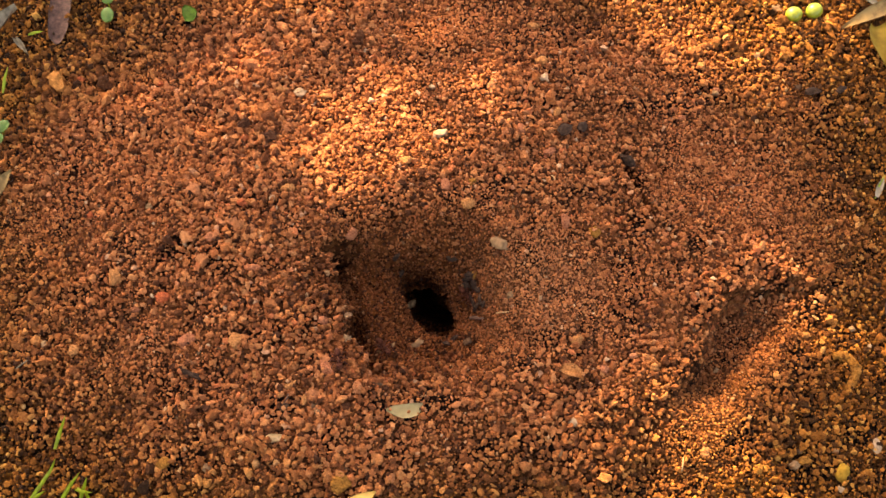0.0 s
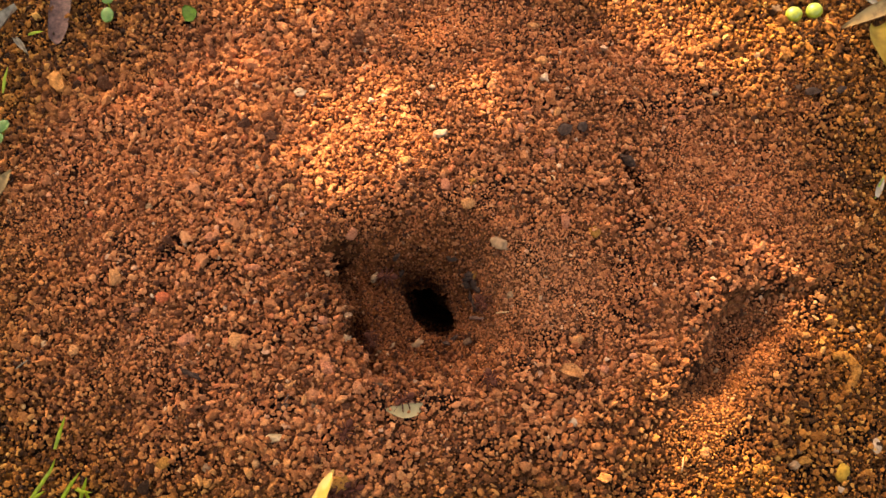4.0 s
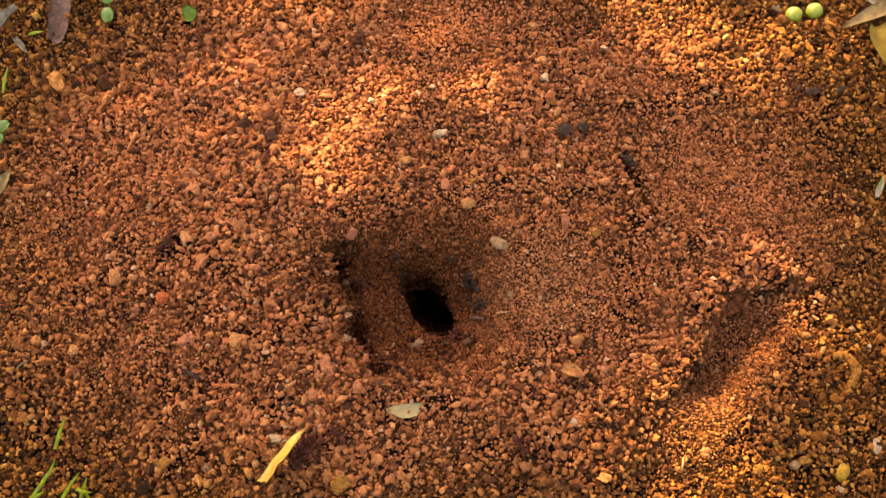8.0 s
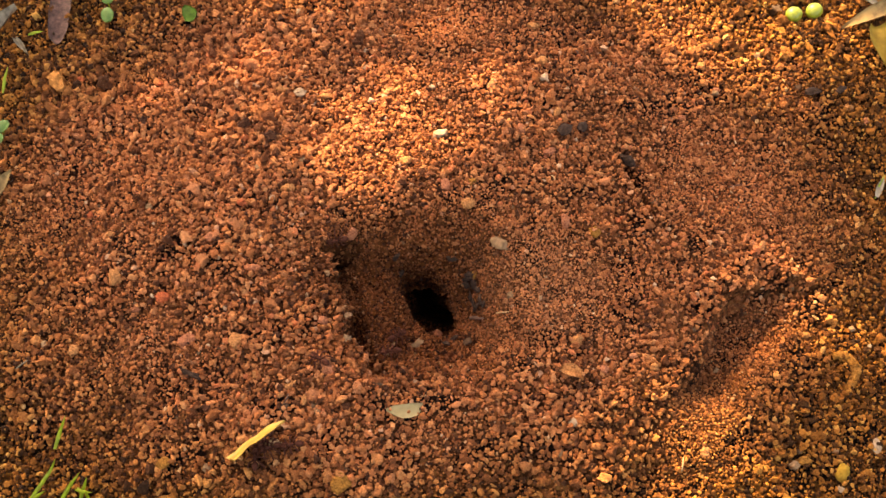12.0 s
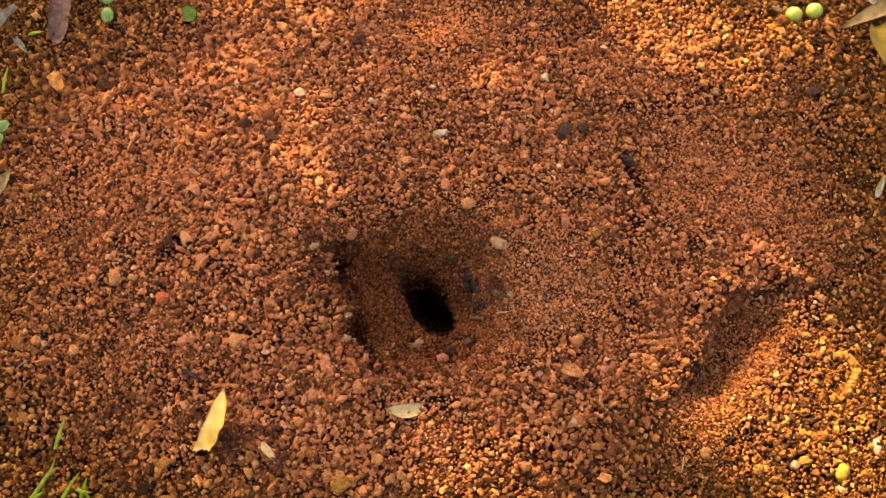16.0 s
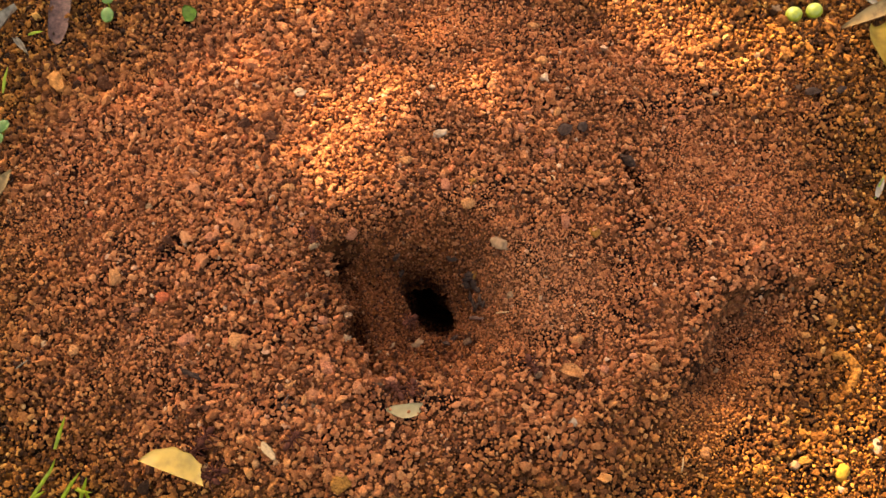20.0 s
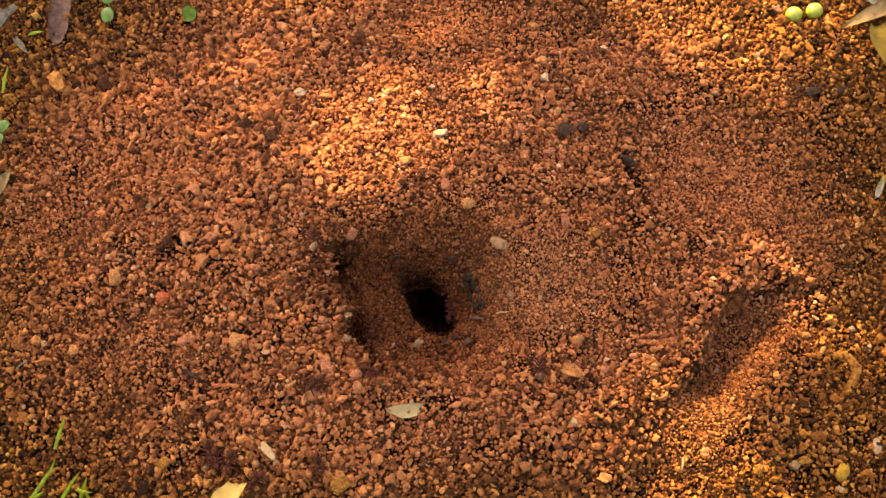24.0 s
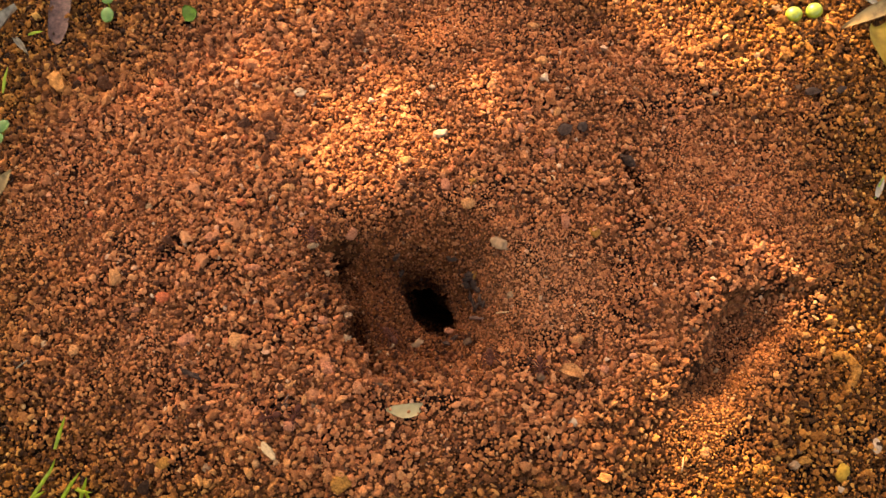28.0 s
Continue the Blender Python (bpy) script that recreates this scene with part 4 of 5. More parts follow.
def build_ant():
    ant = tagged(new("ant"), "dark red-brown leafcutter ant walking on the mound", "ant", "ants")
    head = blob([((3.3, 0.55, 2.1), (1.0, 0.75, 0.8)), ((3.3, -0.55, 2.1), (1.0, 0.75, 0.8)), ((3.8, 0, 2.0), (0.8, 0.8, 0.65))], M_ANT, "head", ant)
    for s in (1, -1):
        bm = bmesh.new()
        tube(bm, [Vector(p) * 0.00118 for p in ((4.3, 0.5 * s, 2.0), (4.9, 0.55 * s, 1.8), (5.2, 0.1 * s, 1.7))], [0.0003, 0.00022, 0.00006], 6)
        part("mandible", bm, M_ANT, head)
        bm = bmesh.new()
        tube(bm, [Vector(p) * 0.00118 for p in ((4.0, 0.6 * s, 2.4), (4.6, 1.7 * s, 3.3), (6.2, 2.3 * s, 2.6), (7.2, 2.5 * s, 2.0))], [0.00016, 0.00015, 0.00016, 0.00010], 5)
        part("antenna", bm, M_ANT, head)
    blob([((1.5, 0, 2.2), (1.0, 0.75, 0.8)), ((0.3, 0, 2.1), (1.0, 0.6, 0.7)), ((-0.9, 0, 1.9), (0.6, 0.35, 0.45)), ((1.7, 0.4, 3.0), (0.15, 0.12, 0.4)), ((1.7, -0.4, 3.0), (0.15, 0.12, 0.4))], M_ANT, "thorax", ant)
    blob([((-2.6, 0, 2.1), (1.6, 1.25, 1.2)), ((-3.4, 0, 2.0), (1.2, 0.9, 0.9))], M_ANT, "abdomen", ant)
    for k, (hip, foot) in enumerate((((1.8, 0.5), (4.0, 3.6)), ((0.8, 0.55), (0.7, 4.6)), ((-0.1, 0.5), (-3.0, 4.2)))):
        for s in (1, -1):
            dx, dy = foot[0] - hip[0], (foot[1] - hip[1]) * s
            bm = bmesh.new()
            tube(bm, [Vector(p) * 0.00118 for p in ((0, 0, 0), (dx * 0.15, dy * 0.15, -0.1), (dx * 0.5, dy * 0.5, 1.2), (dx * 0.85, dy * 0.88, -1.4), (dx, dy, -1.95))],
                 [0.00046, 0.00044, 0.00040, 0.00030, 0.00018], 6)
            leg = part("leg", bm, M_ANT, ant)
            leg.location = (hip[0] * 0.00118, hip[1] * s * 0.00118, 0.0022)
    return ant


def along(way, t):
    """Place on a way of (seconds, x, y) at t."""
    ts = [w[0] for w in way]
    return float(np.interp(t, ts, [w[1] for w in way])), float(np.interp(t, ts, [w[2] for w in way]))


def stride(way, facing=None, step=0.5, up=0.0008):
    """Rows for walk(): an ant that follows a way over the ground, looking ahead or at another way."""
    rows, turn = [], None
    for i in range(int(28 / step) + 1):
        t = i * step
        x, y = along(way, t)
        if facing:
            fx, fy = along(facing, t)
            dx, dy = fx - x, fy - y
        else:
            (ax, ay), (bx, by) = along(way, max(0, t - 0.5)), along(way, min(28, t + 0.7))
            dx, dy = bx - ax, by - ay
        want = math.degrees(math.atan2(dy, dx)) if math.hypot(dx, dy) > 0.0012 else turn
        if want is None:
            want = 200.0
        if turn is not None:
            change = (want - turn + 180) % 360 - 180
            want = turn + max(-50, min(50, change))
        turn = want
        rows.append((t, surface_pose(x, y, turn + 8 * math.sin(t * 2.3 + way[0][1] * 900), up if height(np.float64(x), np.float64(y)) > -0.03 else -0.025, 0.8)))
    return rows


def swing(leg, k, seed):
    """The leg's stepping about its hip."""
    rows = []
    place = leg.location.copy()
    for i in range(113):
        t = i * 0.25
        a = 16 * math.sin(math.pi * (i + (k % 2)) + 0.6) * (0.6 + 0.4 * math.sin(t * 1.7 + seed))
        rows.append((t, Matrix.Translation(place) @ pose(0, 0, 0, 4 * math.cos(math.pi * i + k), 0, a)))
    walk(leg, rows)


LOAD_A = [(0, -0.0009, -0.0305), (8, -0.0009, -0.0315), (10.4, -0.0009, -0.0336), (11.4, -0.0031, -0.0341), (11.9, -0.0037, -0.0356), (12.4, -0.0029, -0.0397),
          (14.5, 0.0040, -0.0399), (15, 0.0071, -0.0506), (15.5, 0.0038, -0.0570), (16, -0.0006, -0.0619), (16.5, -0.0029, -0.0619), (17, -0.0058, -0.0726),
          (17.5, -0.0110, -0.0781), (18, -0.0164, -0.0837), (18.5, -0.0228, -0.0851), (19.5, -0.0240, -0.0855), (20, -0.0242, -0.0812), (20.5, -0.0300, -0.0759),
          (21, -0.0315, -0.0679), (21.5, -0.0304, -0.0693), (23.5, -0.0359, -0.0802), (24, -0.0403, -0.0796), (24.5, -0.0422, -0.0829), (25, -0.0471, -0.0829),
          (25.5, -0.0526, -0.0841), (26, -0.0557, -0.0866), (27, -0.0639, -0.0918), (28, -0.0694, -0.1009)]
LOAD_B = [(0, -0.0177, -0.0166), (1.2, -0.0197, -0.0118), (1.6, -0.0224, -0.0142), (2, -0.0272, -0.0167), (2.8, -0.0275, -0.0173), (3.2, -0.0297, -0.0163),
          (5.5, -0.0407, -0.0154), (5.9, -0.0416, -0.0131), (6.3, -0.0427, -0.0146), (6.7, -0.0422, -0.0175), (7.5, -0.0425, -0.0203), (7.9, -0.0458, -0.0180),
          (8.4, -0.0490, -0.0159), (8.9, -0.0506, -0.0151), (9.9, -0.0521, -0.0231), (10.4, -0.0532, -0.0171), (10.9, -0.0525, -0.0058), (11.9, -0.0529, -0.0063),
          (12.4, -0.0532, -0.0167), (15, -0.0631, -0.0119), (28, -0.0636, -0.0118)]
LOAD_C = [(0, 0.0014, -0.0302), (12.5, 0.0014, -0.0302), (14.5, 0.0126, -0.0156), (15, 0.0174, -0.0128), (15.5, 0.0241, -0.0190), (16, 0.0268, -0.0302),
          (16.5, 0.0275, -0.0351), (17, 0.0266, -0.0431), (17.5, 0.0332, -0.0486), (18, 0.0373, -0.0537), (18.5, 0.0408, -0.0646), (19, 0.0413, -0.0719),
          (19.5, 0.0428, -0.0758), (21, 0.0446, -0.0777), (28, 0.0446, -0.0777)]
LOAD_D = [(0, -0.0014, -0.0306), (24, -0.0014, -0.0309), (26, -0.0017, -0.0343), (27, 0.0020, -0.0328), (28, 0.0034, -0.0420)]
WALK_A = [(0, -0.0289, -0.0561), (0.4, -0.0241, -0.0553), (0.8, -0.0241, -0.0642), (1.2, -0.0202, -0.0682), (1.6, -0.0220, -0.0695), (2, -0.0166, -0.0735),
          (3.5, -0.0127, -0.0875), (6, -0.0368, -0.1009), (8, -0.0469, -0.1057), (10, -0.0578, -0.0870), (12, -0.0557, -0.0713), (16.5, -0.0753, -0.1231),
          (19, -0.0713, -0.1114), (21.5, -0.0625, -0.1024), (28, -0.0464, -0.1411)]
WALK_B = [(0, -0.0043, -0.0310), (1, -0.0232, -0.0296), (2.8, -0.0419, -0.0430), (3.2, -0.0394, -0.0450), (5.5, -0.0225, -0.0626), (5.9, -0.0176, -0.0664),
          (6.7, -0.0188, -0.0707), (9, -0.0332, -0.0627), (12, -0.0230, -0.0483), (14, -0.0057, -0.0314), (28, -0.0057, -0.0314)]
WALK_C = [(0, 0.0043, -0.0374), (1.6, 0.0192, -0.0541), (2.4, 0.0221, -0.0643), (2.8, 0.0208, -0.0709), (3.2, 0.0205, -0.0733), (7, 0.0297, -0.1021),
          (12, 0.0548, -0.1352), (28, 0.0599, -0.1399)]
WALK_D = [(0, 0.0129, -0.0204), (5.5, 0.0235, -0.0357), (6.3, 0.0184, -0.0328), (7.5, 0.0088, -0.0296), (8.4, 0.0059, -0.0580), (10, -0.0065, -0.0652),
          (12, -0.0253, -0.0592), (15, -0.0401, -0.0716), (17, -0.0218, -0.0833), (19.5, -0.0128, -0.0822), (21, -0.0166, -0.0858), (24, -0.0579, -0.0820),
          (25, -0.0577, -0.0921), (28, -0.0784, -0.0961)]
WALK_E = [(0, -0.0043, -0.0301), (17, -0.0043, -0.0310), (19, -0.0113, -0.0320), (21, -0.0230, -0.0452), (23.5, -0.0394, -0.0373), (25, -0.0228, -0.0544),
          (27, -0.0195, -0.0660), (28, -0.0256, -0.0488)]
WALK_F = [(0, -0.0029, -0.0308), (22, -0.0014, -0.0306), (25, 0.0101, -0.0248), (26, 0.0168, -0.0352), (27, 0.0185, -0.0507), (28, 0.0227, -0.0672)]
HAUL_A = [(0, -0.0364, -0.1341), (2.5, -0.0364, -0.1329), (3.5, -0.0403, -0.1313), (5.5, -0.0595, -0.1206), (6.5, -0.0622, -0.1167), (7, -0.0660, -0.1150),
          (8, -0.0647, -0.1157), (8.5, -0.0737, -0.1142), (9, -0.0700, -0.1107), (10, -0.0726, -0.1105), (11, -0.0804, -0.1093), (12, -0.0777, -0.1109),
          (12.5, -0.0751, -0.1118), (14.5, -0.0920, -0.1087), (15.5, -0.0957, -0.1068), (16.5, -0.0976, -0.1047), (17.5, -0.1010, -0.1077), (18, -0.1094, -0.1015),
          (18.5, -0.1124, -0.1036), (19, -0.1117, -0.1068), (20, -0.1116, -0.1082), (21, -0.1053, -0.1103), (23.5, -0.0999, -0.1162), (24, -0.1026, -0.1129),
          (25, -0.0982, -0.1227), (26, -0.0950, -0.1297), (28, -0.0933, -0.1394)]
HAUL_B = [(0, -0.0301, -0.1353), (3.5, -0.0441, -0.1326), (5.5, -0.0670, -0.1256), (6.5, -0.0571, -0.1101), (7, -0.0552, -0.1052), (8, -0.0603, -0.1075),
          (8.5, -0.0722, -0.1193), (9, -0.0733, -0.1211), (10, -0.0721, -0.1198), (11, -0.0768, -0.1177), (12, -0.0839, -0.1154), (12.5, -0.0841, -0.1115),
          (14.5, -0.0879, -0.1161), (15.5, -0.0933, -0.1116), (16.5, -0.0982, -0.1111), (17.5, -0.1034, -0.1136), (18, -0.1062, -0.1098), (18.5, -0.0985, -0.1157),
          (19, -0.1024, -0.1177), (20, -0.1011, -0.1185), (21, -0.0996, -0.1174), (23.5, -0.0915, -0.1222), (24, -0.0836, -0.1246), (25, -0.0848, -0.1288),
          (26, -0.0871, -0.1337), (28, -0.0868, -0.1409)]
HAUL_C = [(0, -0.0478, -0.0718), (3.5, -0.0418, -0.1035), (6, -0.0495, -0.1056), (8, -0.0571, -0.1101), (10, -0.0623, -0.1121), (12, -0.0675, -0.1095),
          (14.5, -0.0753, -0.1089), (16.5, -0.0810, -0.0984), (18.5, -0.0993, -0.0999), (19.5, -0.1072, -0.1018), (21.5, -0.1095, -0.1069),
          (23.5, -0.1040, -0.1099), (24.5, -0.0878, -0.1198), (26, -0.0848, -0.1265), (28, -0.0792, -0.1388)]
HAUL_D = [(0, -0.0389, -0.1351), (3.5, -0.0339, -0.1330), (5.5, -0.0571, -0.1157), (6.5, -0.0674, -0.1120), (7.5, -0.0623, -0.1121), (8.5, -0.0675, -0.1095),
          (9, -0.0648, -0.1145), (10, -0.0685, -0.1157), (11, -0.0725, -0.1119), (12, -0.0806, -0.1064), (12.5, -0.0880, -0.1149), (14.5, -0.0854, -0.1115),
          (15.5, -0.0881, -0.1090), (16.5, -0.0925, -0.1020), (17.5, -0.0963, -0.1054), (18, -0.1028, -0.1075), (18.5, -0.1074, -0.0991), (19, -0.1072, -0.1018),
          (20, -0.1048, -0.1221), (21, -0.1149, -0.1065), (23.5, -0.1094, -0.1113), (24, -0.1062, -0.1098), (25, -0.1037, -0.1197), (26, -0.0975, -0.1330),
          (28, -0.0972, -0.1404)]
FRAG = [
    (0, pose(-0.0433, -0.1414, 0.0318, -19, -11, 20)),
    (1, pose(-0.0452, -0.1406, 0.0321, -19, -12, 22)),
    (1.5, pose(-0.0471, -0.1383, 0.0325, -20, -18, 35)),
    (2, pose(-0.0459, -0.1381, 0.0325, -23, -17, 33)),
    (2.5, pose(-0.0482, -0.1407, 0.0320, -28, -29, 72)),
    (3, pose(-0.0493, -0.1434, 0.0310, -28, -29, 70)),
    (3.5, pose(-0.0514, -0.1423, 0.0314, -33, -27, 61)),
    (5.5, pose(-0.0628, -0.1224, 0.0367, -51, -20, 38)),
    (6, pose(-0.0638, -0.1205, 0.0373, -49, -11, 20)),
    (6.5, pose(-0.0619, -0.1138, 0.0390, -47, -14, 26)),
    (7, pose(-0.0687, -0.1118, 0.0397, -49, -16, 29)),
    (7.5, pose(-0.0687, -0.1131, 0.0394, -51, -10, 18)),
    (8, pose(-0.0709, -0.1195, 0.0386, -50, -23, 46)),
    (8.5, pose(-0.0786, -0.1173, 0.0387, -38, -30, 80)),
    (9, pose(-0.0808, -0.1142, 0.0385, -16, -29, 70)),
    (9.5, pose(-0.0827, -0.1116, 0.0387, -10, -28, 68)),
    (10, pose(-0.0833, -0.1141, 0.0384, -6, -29, 72)),
    (10.5, pose(-0.0852, -0.1133, 0.0383, -0, -28, 67)),
    (11, pose(-0.0857, -0.1126, 0.0383, -12, -28, 65)),
    (11.5, pose(-0.0853, -0.1126, 0.0384, -31, -27, 62)),
    (12, pose(-0.0836, -0.1119, 0.0386, -51, -17, 31)),
    (12.5, pose(-0.0814, -0.1116, 0.0388, -56, -5, 8)),
    (14.5, pose(-0.0929, -0.1078, 0.0380, -34, -25, 55)),
    (15, pose(-0.0968, -0.1065, 0.0370, -31, -27, 62)),
    (15.5, pose(-0.1018, -0.1060, 0.0361, -29, -30, 79)),
    (16, pose(-0.1023, -0.1014, 0.0363, -24, -27, 64)),
    (16.5, pose(-0.1035, -0.0994, 0.0364, -27, -26, 58)),
    (17, pose(-0.1018, -0.0976, 0.0367, -39, -22, 45)),
    (17.5, pose(-0.1083, -0.1018, 0.0346, -44, -30, 81)),
    (18, pose(-0.1176, -0.1035, 0.0323, -25, -29, 104)),
    (18.5, pose(-0.1143, -0.1133, 0.0310, -13, -17, 149)),
    (19, pose(-0.1187, -0.1165, 0.0302, -16, -11, 160)),
    (19.5, pose(-0.1198, -0.1153, 0.0305, -17, -9, 163)),
    (20, pose(-0.1207, -0.1166, 0.0298, -18, -8, 165)),
    (20.5, pose(-0.1191, -0.1185, 0.0294, 20, 0, -179)),
    (21, pose(-0.1158, -0.1190, 0.0295, 15, 6, -169)),
    (21.5, pose(-0.1101, -0.1223, 0.0301, 18, 11, -161)),
    (23.5, pose(-0.1100, -0.1231, 0.0300, 39, 6, -170)),
    (24, pose(-0.0981, -0.1383, 0.0298, 3, 27, -117)),
    (24.5, pose(-0.0971, -0.1409, 0.0297, 3, 27, -116)),
    (25, pose(-0.0919, -0.1441, 0.0307, 4, 28, -116)),
    (25.5, pose(-0.0907, -0.1458, 0.0309, 4, 28, -115)),
    (28, pose(-0.0882, -0.1542, 0.0292, 5, 28, -113)),
]
FRAG_WAY = [(0, -0.0433, -0.1414), (1, -0.0452, -0.1406), (2, -0.0459, -0.1381), (3, -0.0493, -0.1434), (6, -0.0638, -0.1205), (7, -0.0687, -0.1118),
          (8, -0.0709, -0.1195), (9, -0.0808, -0.1142), (10, -0.0833, -0.1141), (11, -0.0857, -0.1126), (12, -0.0836, -0.1119), (15, -0.0968, -0.1065),
          (16, -0.1023, -0.1014), (17, -0.1018, -0.0976), (18, -0.1176, -0.1035), (19, -0.1187, -0.1165), (20, -0.1207, -0.1166), (21, -0.1158, -0.1190),
          (24, -0.0981, -0.1383), (25, -0.0919, -0.1441), (28, -0.0882, -0.1542)]
CHIP = [(0, surface_pose(-0.0759, -0.1057, -5, 0.0022)), (6.0, surface_pose(-0.0759, -0.1057, -5, 0.0022)), (7.5, surface_pose(-0.0757, -0.1050, -8, 0.0022)),
        (8.0, surface_pose(-0.0757, -0.1060, -8, 0.0022)), (9.0, surface_pose(-0.0760, -0.1070, 20, 0.0022)), (12.0, surface_pose(-0.0765, -0.1085, -20, 0.0022)),
        (14.0, surface_pose(-0.0793, -0.1118, -50, 0.0022)), (28, surface_pose(-0.0793, -0.1118, -50, 0.0022))]
# seconds, shift along SIDE, shift along LIFT
SWAY_LIMBS = [[(0, 0, 0), (7, 0.004, -0.003), (12.5, -0.004, 0.003), (16, 0.006, -0.006), (18, 0.008, -0.006), (21, 0, 0), (28, -0.002, 0)],
              [(0, 0, 0), (7, 0.003, 0.003), (12.5, -0.005, 0.0), (15, -0.006, 0.004), (17, 0.004, 0), (21, 0, 0), (28, 0.002, 0.002)],
              [(0, 0, 0), (7, 0.004, 0.0), (12.5, -0.006, 0.003), (17, 0.006, -0.004), (21, 0, 0), (28, -0.003, 0.002)]]
# as shifts of the shade on the ground
SWAY_TWIGS = [[(0, 0.000, 0.000), (3.5, 0.000, 0.000), (5.5, -0.041, 0.022), (8, -0.043, 0.022), (9, -0.007, 0.004), (12.5, 0.003, -0.003), (15, -0.039, 0.022), (16, -0.072, 0.061), (17, -0.086, 0.074), (18.2, -0.086, 0.074), (19, -0.054, 0.040), (20, -0.036, 0.018), (21, -0.012, 0.009), (28, 0.000, 0.000)],
              [(0, 0.000, 0.000), (5.5, 0.006, -0.002), (8, 0.003, -0.001), (15, 0.003, -0.001), (16, 0.006, 0.001), (16.5, 0.050, -0.004), (17, 0.063, -0.012), (18, 0.065, 0.006), (19, 0.067, -0.007), (20, 0.031, -0.002), (21, 0.013, -0.006), (24, 0.000, 0.000), (28, 0.003, -0.001)],
              [(0, 0.000, 0.000), (15.3, 0.000, 0.000), (16, 0.080, 0.074), (16.3, 0.050, 0.059), (17, -0.044, 0.062), (18, -0.051, 0.065), (19.2, -0.054, 0.066), (20, -0.054, 0.062), (21, -0.051, 0.046), (24, 0.000, 0.000), (28, 0.000, 0.000)],
              [(0, 0.000, 0.000), (15.2, 0.000, 0.000), (16, 0.081, -0.008), (17.2, 0.064, -0.001), (17.8, 0.019, 0.017), (18.6, 0.045, 0.007), (19.6, 0.041, 0.007), (20.5, 0.006, 0.002), (28, 0.003, -0.000)],
              [(0, 0.000, 0.000), (17.3, 0.000, 0.000), (17.7, -0.151, 0.048), (18.35, -0.151, 0.048), (18.8, -0.010, -0.001), (20, -0.010, -0.001), (20.5, -0.046, 0.014), (21.3, -0.042, 0.014), (22, -0.008, -0.001), (28, -0.008, -0.001)],
              [(0, 0.000, 0.000), (3.5, -0.000, -0.005), (5.5, 0.001, -0.031), (8, 0.002, -0.021), (10, 0.000, 0.000), (15, 0.001, -0.031), (16, -0.001, -0.015), (17, -0.001, -0.049), (18, -0.004, -0.066), (19, -0.001, -0.049), (20, 0.002, -0.021), (28, 0.000, 0.000)]]


def carried_rows(way, up, out, step=0.5):
    rows = []
    for i in range(int(28 / step) + 1):
        t = i * step
        x, y = along(way, t)
        m = surface_pose(x, y, 40 + 25 * math.sin(t * 0.6), up, 0.5)
        if t >= out:
            m.translation.z = max(m.translation.z, -0.006)      # held at the mouth of the hole
        else:
            m.translation.z -= 0.02
        rows.append((t, m))
    return rows


def trailing(way, back=0.0055):
    """The way of an ant that carries or pushes a load: a little behind it."""
    out = []
    for i in range(57):
        t = i * 0.5
        (ax, ay), (bx, by) = along(way, max(0, t - 1.0)), along(way, min(28, t + 1.0))
        d = math.hypot(bx - ax, by - ay)
        x, y = along(way, t)
        k = back / d if d > 0.0008 else 0.0
        out.append((t, x - (bx - ax) * k, y - (by - ay) * k + (0.0 if k else back)))
    return out


def build_fragment():
    """One straight edge, one that bellies out, a pointed tip, and a bitten end that runs slantwise."""
    L, rows, cols, thick = 0.0315, 18, 10, 0.0003
    verts, faces = [], []
    for face in (1, -1):
        for i in range(rows + 1):
            t = i / rows
            wide = 0.0116 * (1 - t ** 4.0) ** 0.75 * (0.58 + 0.42 * math.sin(math.pi * min(1, 0.12 + 0.78 * t))) + 0.0002
            for k in range(cols + 1):
                w = 2 * k / cols - 1
                edge = -0.44 - 0.075 * w + 0.035 * (1 - abs(w) ** 1.6) + 0.010 * math.sin(9 * w)
                u, v = L * (edge + (0.5 - edge) * t), 0.0054 - wide * (1 - w) / 2
                v += 0.0004 * math.sin(21 * t) * (w < -0.9)
                u, v = u + 0.07 * v, v - 0.07 * u
                z = 0.0008 * w * w + 0.0020 * math.sin(math.pi * t) + 0.0011 * noise.noise(Vector((u * 110, v * 120, 1.7)))
                verts.append((u, v, z + face * thick / 2))
    m, n = cols + 1, (rows + 1) * (cols + 1)
    for s in (0, n):
        for i in range(rows):
            for k in range(cols):
                q = (s + i * m + k, s + (i + 1) * m + k, s + (i + 1) * m + k + 1, s + i * m + k + 1)
                faces.append(q if s == 0 else q[::-1])
    rim = [i * m for i in range(rows + 1)] + [rows * m + k for k in range(1, m)] + [i * m + cols for i in range(rows - 1, -1, -1)] + [k for k in range(cols - 1, 0, -1)]
    for a, b in zip(rim, rim[1:] + rim[:1]):
        faces.append((a, b, b + n, a + n))
    return tagged(new("leaf_fragment", link_mesh("leaf_fragment", verts, faces, M_LEAF_YELLOW, True)), "cut piece of yellow leaf dragged along by ants", "leaf")


def build_chip():
    ob = new("wood_chip", lump("wood_chip", 5.6, 2.0, 1.3, M_STRAW, 77, 0.35))
    return tagged(ob, "splintered pale chip of wood on the mound", "wood chip")


def build_load(name, a, b, mat, label, seed):
    return tagged(new(name, lump(name, a, b, b * 0.9, mat, seed)), label, "soil pellet", "carried pellets")


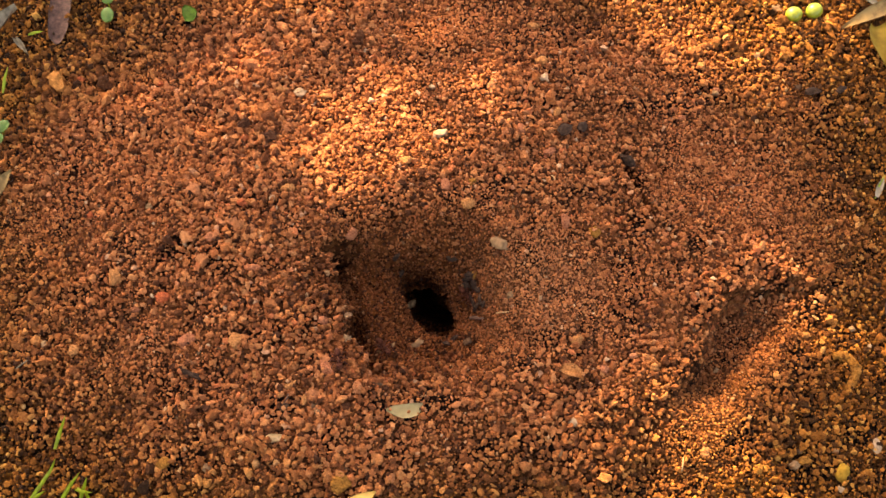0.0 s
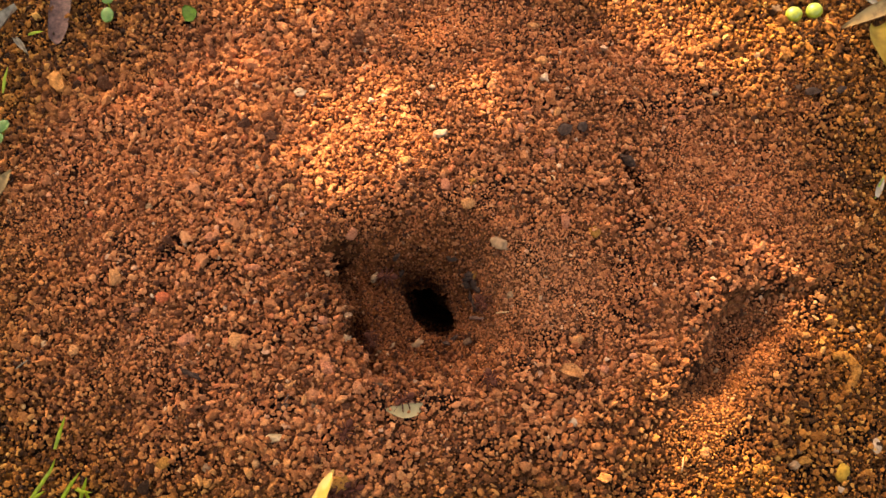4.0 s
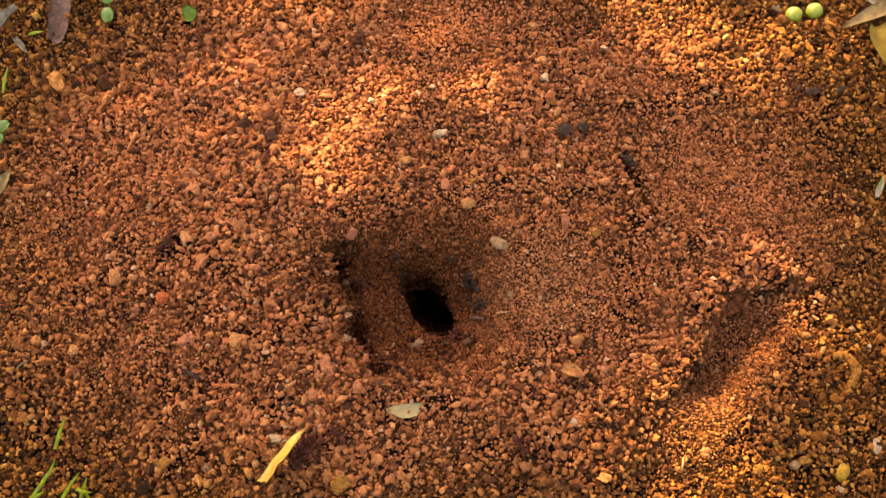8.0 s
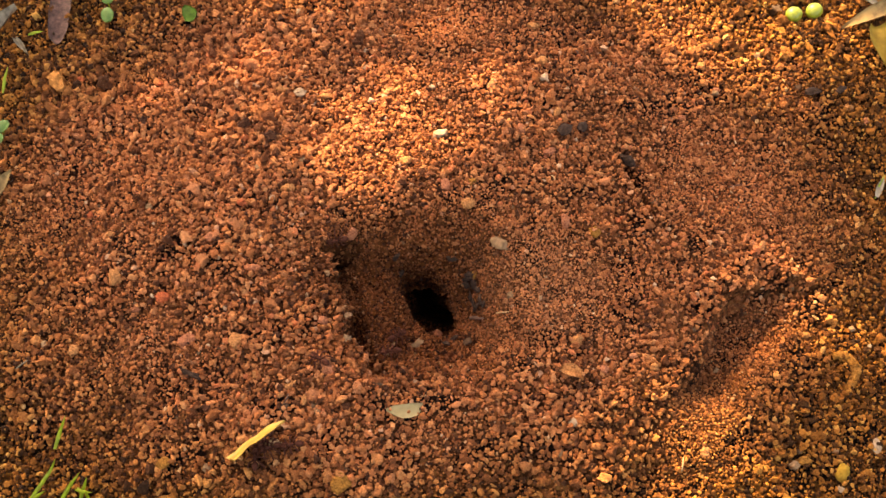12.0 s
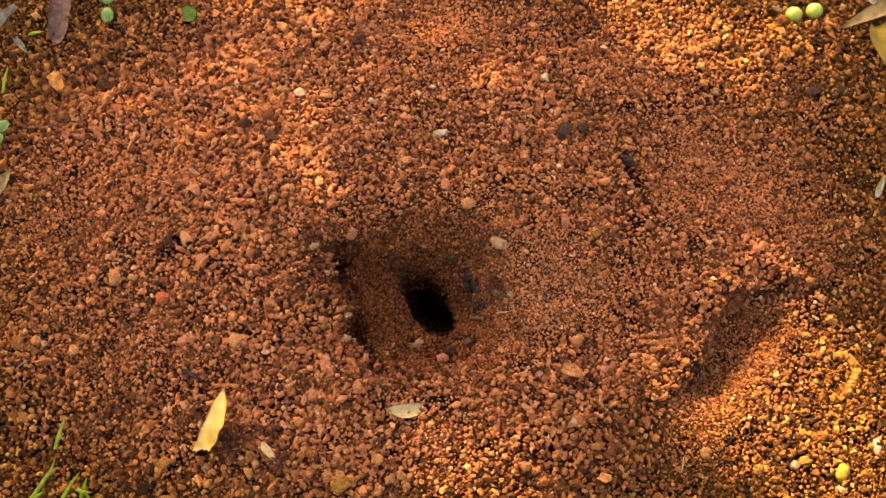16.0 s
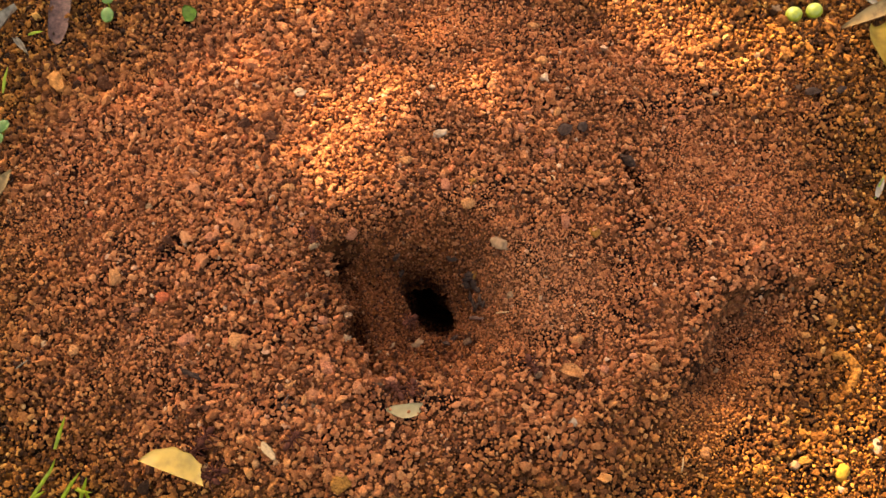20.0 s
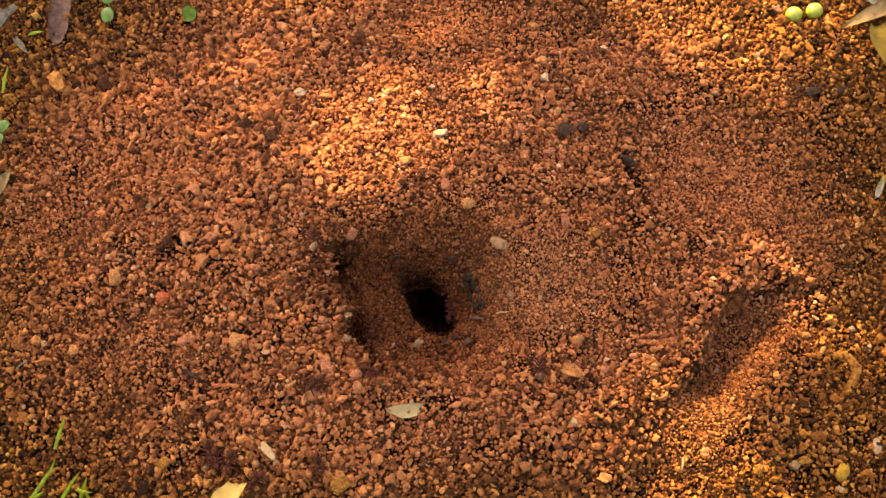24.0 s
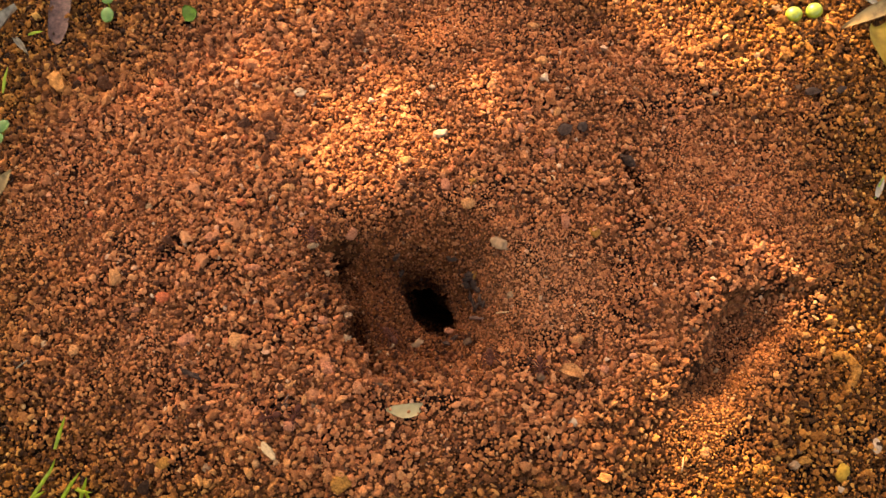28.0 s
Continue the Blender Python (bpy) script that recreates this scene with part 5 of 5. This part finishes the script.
# ---- pellets that can be told apart ----
def build_single_pellets(mound):
    rng = random.Random(21)
    shapes = []
    for k in range(12):
        co, tr = SHAPES2[k]
        shapes.append(link_mesh("pellet", co, tr, M_PELLET))
    made = 0
    while made < 300:
        x, y = rng.uniform(-0.19, 0.13), rng.uniform(-0.13, 0.09)
        if in_hole(np.float64(x), np.float64(y)) or rng.random() > float(coarse(np.float64(x), np.float64(y))):
            continue
        r = rng.uniform(0.0012, 0.0019) * float(coarse(np.float64(x), np.float64(y)))
        m = Matrix.Translation(ground_point(x, y, r * 0.55)) @ Euler([rng.uniform(0, 6.28) for _ in range(3)]).to_matrix().to_4x4()
        m = m @ Matrix.Diagonal((r * rng.uniform(0.8, 1.2), r * rng.uniform(0.7, 1.1), r * rng.uniform(0.7, 1.0), 1))
        mesh_part("pellet", shapes[made % 12], mound, "", m)
        made += 1


# ---- build ----
build_ground()
mound = build_mound()
build_pellets(mound)
boughs = build_tree()
build_stones()
build_twigs()
build_leaf_litter()
build_straws()
for spot in BERRIES:
    berry(*spot)
seedling(SEEDLING[:2], "seedling with two round green seed leaves")
seedling(SEEDLING[2:], "small green seedling at the mound's foot")
x, y, a, b, turn = CUTLEAF[0]
cut = new("green_leaf", sheet("green_leaf", [(-0.0065, 0.0006, 0.0004), (-0.004, 0.0026, 0.0022), (-0.001, 0.0040, 0.0034), (0.002, 0.0046, 0.0036), (0.004, 0.0030, 0.0040), (0.0055, 0.0006, 0.0030)], M_LEAF_GREEN, 0.0003, 0.001, 0.0006))
cut.matrix_basis = surface_pose(x, y, turn, 0.0025)
tagged(cut, "bitten green leaf lying on the soil", "leaf")
grass_tuft([[(-0.1911, -0.1275), (-0.1862, -0.1193), (-0.1821, -0.1127), (-0.1803, -0.1077)], [(-0.181, -0.1032), (-0.1796, -0.095), (-0.1775, -0.0873)],
            [(-0.1762, -0.1279), (-0.1725, -0.1211), (-0.1678, -0.1148)], [(-0.1663, -0.129), (-0.1651, -0.1236), (-0.164, -0.1177)], [(-0.193, -0.129), (-0.187, -0.1245), (-0.1838, -0.1222)],
            [(-0.1707, -0.1213), (-0.1656, -0.1241), (-0.161, -0.1245)], [(-0.1619, -0.1291), (-0.1626, -0.1266), (-0.1643, -0.1236)]], "bright green grass blades at the mound's foot", 0.0010)
grass_tuft([[(-0.2417, 0.11), (-0.2421, 0.1192), (-0.2414, 0.1276)]], "short yellow-green grass blade beside dead leaves", 0.0009, 0.006)
grass_tuft([[(-0.2325, 0.1477), (-0.229, 0.1496), (-0.2249, 0.1509)]], "short green grass blade beside dead leaves", 0.0009, 0.003)
grass_tuft([[(0.2278, 0.0436), (0.2309, 0.0512), (0.2346, 0.0571)]], "thin dry green blade beside dark litter", 0.0006, 0.006)
fragment = build_fragment()
chip = build_chip()
loads = [build_load("soil_pellet", 3.1, 2.3, M_PINK, "pinkish soil pellet carried by an ant", 61), build_load("soil_pellet", 2.7, 1.7, M_PALE, "pale flat soil pellet carried by an ant", 62),
         build_load("soil_pellet", 2.0, 1.8, M_GREY, "greyish soil pellet carried by an ant", 63), build_load("soil_pellet", 2.2, 1.8, M_PINK, "small pinkish pellet carried from the hole", 64)]
first = build_ant()
ants = [first] + [copy_thing(first, Matrix.Identity(4)) for _ in range(13)]
build_single_pellets(mound)


def motions():
    walk(fragment, FRAG)
    walk(chip, CHIP)
    for load, way, out in zip(loads, (LOAD_A, LOAD_B, LOAD_C, LOAD_D), (9.5, 0.0, 13.5, 25.6)):
        walk(load, carried_rows(way, 0.003, out))
    trips = [(WALK_A, None), (WALK_B, None), (WALK_C, None), (WALK_D, None), (WALK_E, None), (WALK_F, None), (HAUL_A, FRAG_WAY), (HAUL_B, FRAG_WAY), (HAUL_C, FRAG_WAY), (HAUL_D, FRAG_WAY)]
    trips += [(trailing(w), w) for w in (LOAD_A, LOAD_B, LOAD_C, LOAD_D)]
    for n, (ant, (way, facing)) in enumerate(zip(ants, trips)):
        walk(ant, stride(way, facing))
        for k, leg in enumerate([c for c in ant.children if c.name.startswith("leg")]):
            swing(leg, k, n)
    for bough, rows in zip(boughs, SWAY_LIMBS):
        walk(bough, [(t, Matrix.Translation(SIDE * a + LIFT * b)) for t, a, b in rows])
    for bough, rows in zip(boughs[3:], SWAY_TWIGS):
        walk(bough, [(t, Matrix.Translation(shade_shift(x, y))) for t, x, y in rows])


motions()
